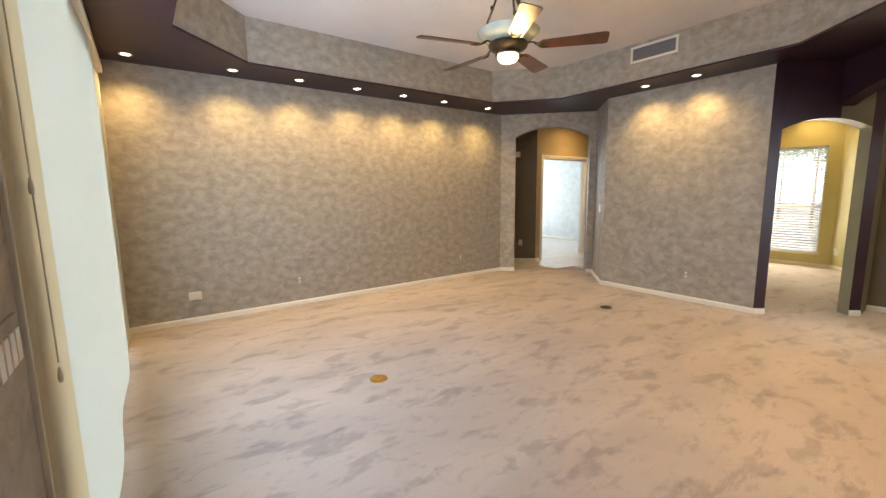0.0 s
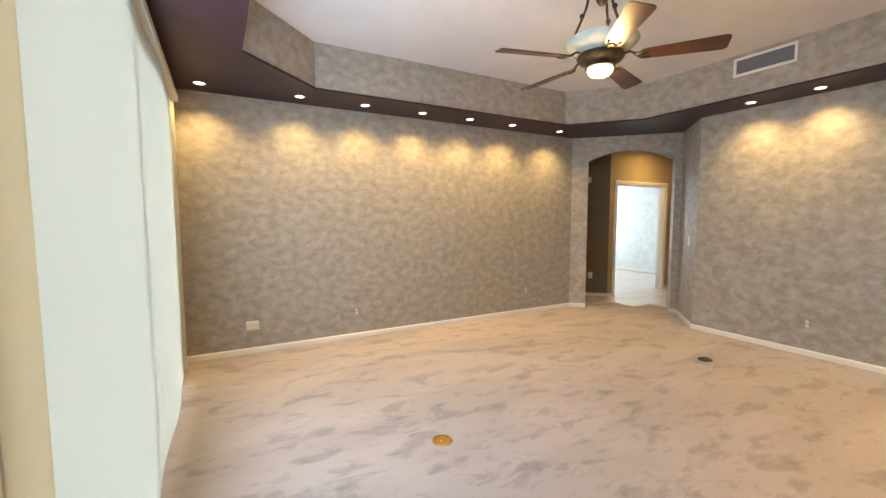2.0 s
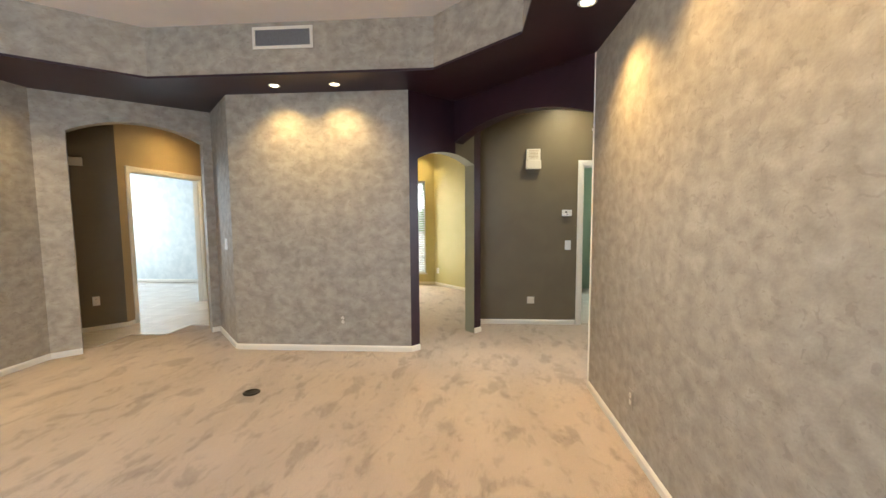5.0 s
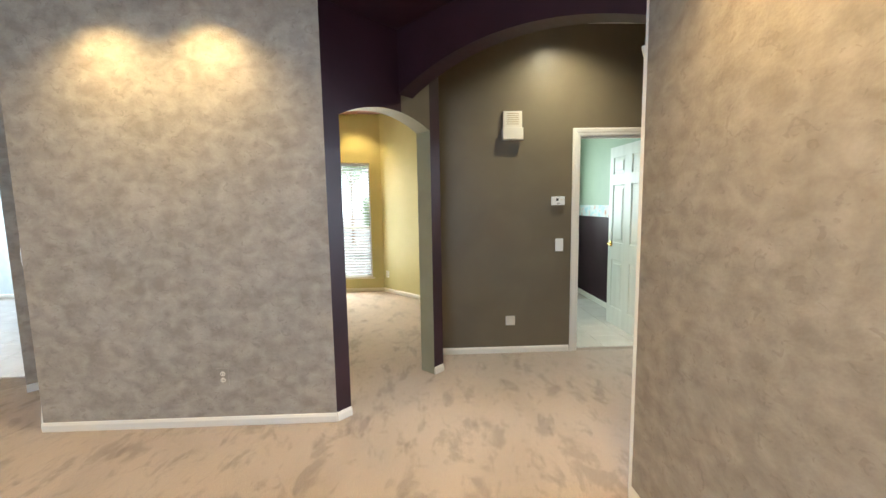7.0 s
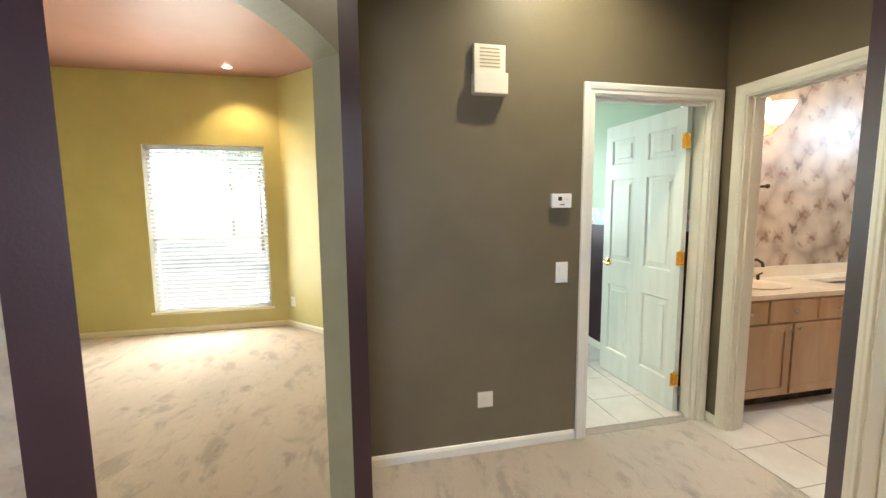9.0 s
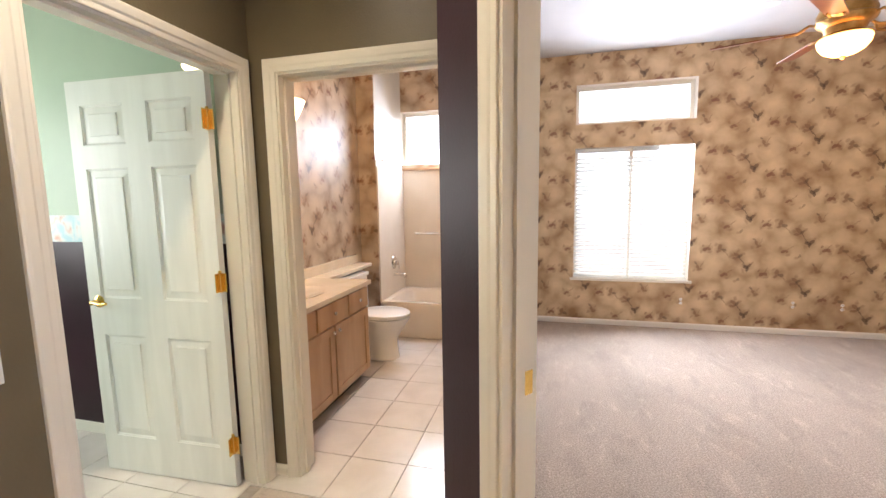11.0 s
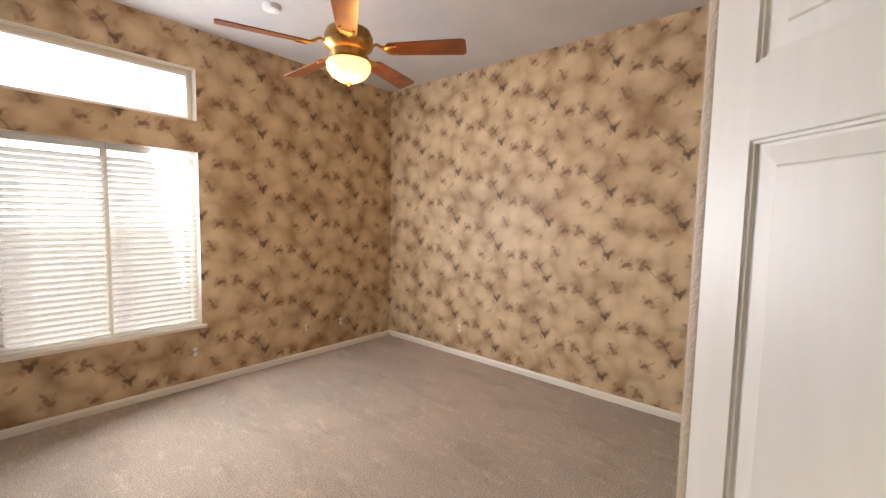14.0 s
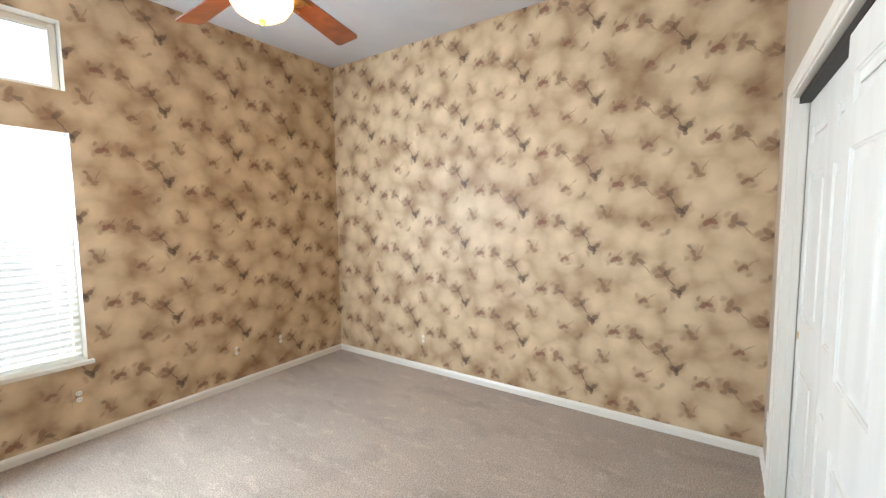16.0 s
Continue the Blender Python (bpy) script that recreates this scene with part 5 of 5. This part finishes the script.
part("backsplash", boxbm(EX - 6.567 - 0.02, EX - 6.567, -1.95, 0.0, 0.0355, 0.12, bevel=0.004), COUNTER, ct)
part("basin", lathe([(0.19, 0.036), (0.205, 0.038), (0.21, 0.042), (0.20, 0.044), (0.18, 0.040), (0.12, 0.037), (0, 0.0365)], 36, m=Matrix.Translation((0.28, -0.53, 0)) @ Matrix.Diagonal((0.85, 1.15, 1, 1))), COUNTER, ct, "oval basin rim", smooth=True)
fa = thing("faucet", pose(EX - 0.13, -1.56, 0.819), "dark bronze high arc basin faucet", "faucet")
part("base", lathe([(0, 0), (0.03, 0), (0.028, 0.012), (0.014, 0.02), (0.012, 0.05), (0, 0.05)], 20), BRONZE, fa, smooth=True)
part("spout", tube([(0, 0, 0.04), (0, 0, 0.13), (-0.02, 0, 0.165), (-0.06, 0, 0.175), (-0.10, 0, 0.155), (-0.11, 0, 0.125)], 0.011, 10), BRONZE, fa, smooth=True)
for s in (-1, 1):
    bm = tube([(0, s * 0.09, 0), (0, s * 0.09, 0.045)], 0.012, 10)
    tube([(0, s * 0.09, 0.045), (-0.01, s * 0.12, 0.06)], 0.006, 8, bm)
    part("handle", bm, BRONZE, fa, smooth=True)
mir = thing("wall_mirror", pose(EX - 0.001, -1.47, 1.545, 0, 0, 90), "oval wall mirror on tilting posts", "mirror")
part("glass", lathe([(0, 0.012), (0.30, 0.012), (0.315, 0.006), (0.315, 0.0), (0, 0)], 48, m=Matrix.Rotation(radians(90), 4, "X") @ Matrix.Diagonal((0.9, 1.32, -1, 1)) @ Matrix.Translation((0, 0, -0.03))), MIRROR, mir, "bevelled mirror glass", smooth=True)
for s in (-1, 1):
    bm = tube([(s * 0.30, 0.0, 0.0), (s * 0.30, 0.05, 0.0)], 0.010, 10)
    lathe([(0, -0.02), (0.015, -0.012), (0.018, 0), (0.013, 0.014), (0, 0.02)], 14, bm, Matrix.Translation((s * 0.30, 0.055, 0)))
    part("post", bm, BRONZE, mir, smooth=True)
sc = thing("wall_light", pose(EX - 0.001, -1.37, 1.99), "antique brass vanity light bar with four lit bell shades", "wall light")
part("backplate", lathe([(0, 0), (0.07, 0), (0.065, 0.015), (0.02, 0.03), (0, 0.03)], 24, m=pose(0, 0, -0.02, 0, -90, 0)), BRASS, sc, "round brass backplate", smooth=True)
for s in (-1, 1):
    pts = [(-0.02, 0, -0.02)] + [(-0.11, s * (0.12 + 0.12 * (1 - math.cos(a))), -0.075 * math.sin(a)) for a in [math.pi * k / 8 for k in range(9)]]
    arm = part("arm", tube(pts, 0.007, 8), BRASS, sc, smooth=True)
    for d in (0.12, 0.36):
        part("shade", lathe([(0.02, 0.0), (0.045, 0.012), (0.075, 0.06), (0.115, 0.15), (0.111, 0.15), (0.07, 0.06), (0.03, 0.016)], 26, m=Matrix.Translation((-0.11, s * d, 0.012))), GLOWWARM, arm, "lit frosted glass bell shade", smooth=True)

toi = thing("toilet", pose(EX - 0.005, -2.50, 0.004, 0, 0, 0), "white porcelain toilet with the lid down", "toilet")
bm = bmesh.new()
rings = []
for z, cx, rx, ry in ((0.0, -0.40, 0.20, 0.12), (0.05, -0.40, 0.19, 0.11), (0.18, -0.41, 0.17, 0.10), (0.28, -0.44, 0.20, 0.14), (0.36, -0.46, 0.235, 0.18), (0.385, -0.46, 0.24, 0.185), (0.39, -0.46, 0.22, 0.165)):
    rings.append([bm.verts.new((cx + rx * math.cos(2 * math.pi * i / 28), ry * math.sin(2 * math.pi * i / 28), z)) for i in range(28)])
for a, b in zip(rings, rings[1:]):
    for i in range(28):
        bm.faces.new((a[i], a[(i + 1) % 28], b[(i + 1) % 28], b[i]))
bm.faces.new(rings[-1]), bm.faces.new(rings[0])
part("bowl", bm, PORCELAIN, toi, smooth=True)
lid = lathe([(0, 0.045), (0.9, 0.042), (0.99, 0.034), (1.0, 0.018), (0.97, 0.004), (0, 0.004)], 32, m=Matrix.Translation((-0.46, 0, 0.392)) @ Matrix.Diagonal((0.245, 0.19, 1, 1)))
part("lid", lid, PORCELAIN, toi, "closed white seat and lid", smooth=True)
part("tank", boxbm(-0.20, -0.005, -0.23, 0.23, 0.36, 0.72, bevel=0.02), PORCELAIN, toi)
part("tank_lid", boxbm(-0.21, -0.003, -0.24, 0.24, 0.721, 0.757, bevel=0.01), PORCELAIN, toi)
part("flush_lever", tube([(-0.20, 0.16, 0.66), (-0.225, 0.16, 0.66), (-0.228, 0.10, 0.655)], 0.006, 8), CHROME, toi, smooth=True)

# ---- outdoors ----
gnd = sheet("ground", [(-400, -400), (400, -400), (400, 400), (-400, 400)], -0.10, GRAVEL)
tagged(gnd, "pale desert gravel ground", "ground")
for name, p, q in (("backdrop_south", (14, -55), (-8, -55)), ("backdrop_west", (-52, -20), (-52, 30)), ("backdrop_east", (60, 30), (60, -20))):
    mm, ll = along(p, q)
    bm = bmesh.new()
    vs = [bm.verts.new((s, 0, z)) for s, z in ((-20, -1), (ll + 20, -1), (ll + 20, 30), (-20, 30))]
    bm.faces.new(vs)
    bd = finish(name, bm, SKYGLOW)
    bd.matrix_world = mm
    tagged(bd, "bright hazy sky", "sky", kind="structure")


def tree(x, y, h, r, seed):
    rng = random.Random(seed)
    t = thing("tree", pose(x, y, -0.10), "green leafy garden tree outside the study window", "tree", "garden trees")
    bm = bmesh.new()
    lathe([(0.06, 0), (0.045, h * 0.25), (0.035, h * 0.5), (0.02, h * 0.8), (0, h * 0.82)], 10, bm)
    for k in range(7):
        a, z = rng.uniform(0, 6.28), h * rng.uniform(0.35, 0.65)
        tube([(0, 0, z), (r * 0.4 * math.cos(a), r * 0.4 * math.sin(a), z + r * 0.35), (r * 0.8 * math.cos(a), r * 0.8 * math.sin(a), z + r * 0.6)], 0.02, 6, bm)
    part("trunk", bm, MAPLE, t)
    verts, faces = [], []
    for k in range(2600):
        a, b, rad = rng.uniform(0, 6.28), rng.uniform(-1, 1), r * rng.uniform(0.35, 1.0)
        lump = 1 + 0.3 * math.sin(3 * a + seed) * math.cos(4 * b)
        c = Vector((rad * lump * math.cos(a) * math.sqrt(1 - b * b), rad * lump * math.sin(a) * math.sqrt(1 - b * b), h * 0.68 + rad * b * 0.75))
        e = Euler((rng.uniform(0, 6.28), rng.uniform(0, 6.28), rng.uniform(0, 6.28))).to_matrix()
        s = rng.uniform(0.05, 0.10)
        i = len(verts)
        verts += [c + e @ Vector(v) for v in ((-s, 0, 0), (0, -s * 0.4, 0), (s, 0, 0.01), (0, s * 0.4, 0))]
        faces.append((i, i + 1, i + 2, i + 3))
    me = bpy.data.meshes.new("crown")
    me.from_pydata(verts, [], faces)
    me.materials.append(LEAVES)
    cr = new("crown", me)
    cr.parent = t


tree(19.0, 4.4, 5.2, 1.9, 2)
tree(16.0, 2.9, 1.9, 0.7, 5)
tree(24.0, 6.6, 6.0, 2.4, 7)

# ---- tiles of the floors ----
tiles(bf, 5.60, -3.03, 6.92, -0.72, 0.33)
tiles(lf, 6.66, -0.92, 8.64, 1.06, 0.33)
tiles(nf, 5.0, 4.7, 9.5, 9.2, 0.45, lambda x, y: (x - 5.14) * (4.70 - 5.86) - (y - 5.86) * (6.22 - 5.14) > -0.25)
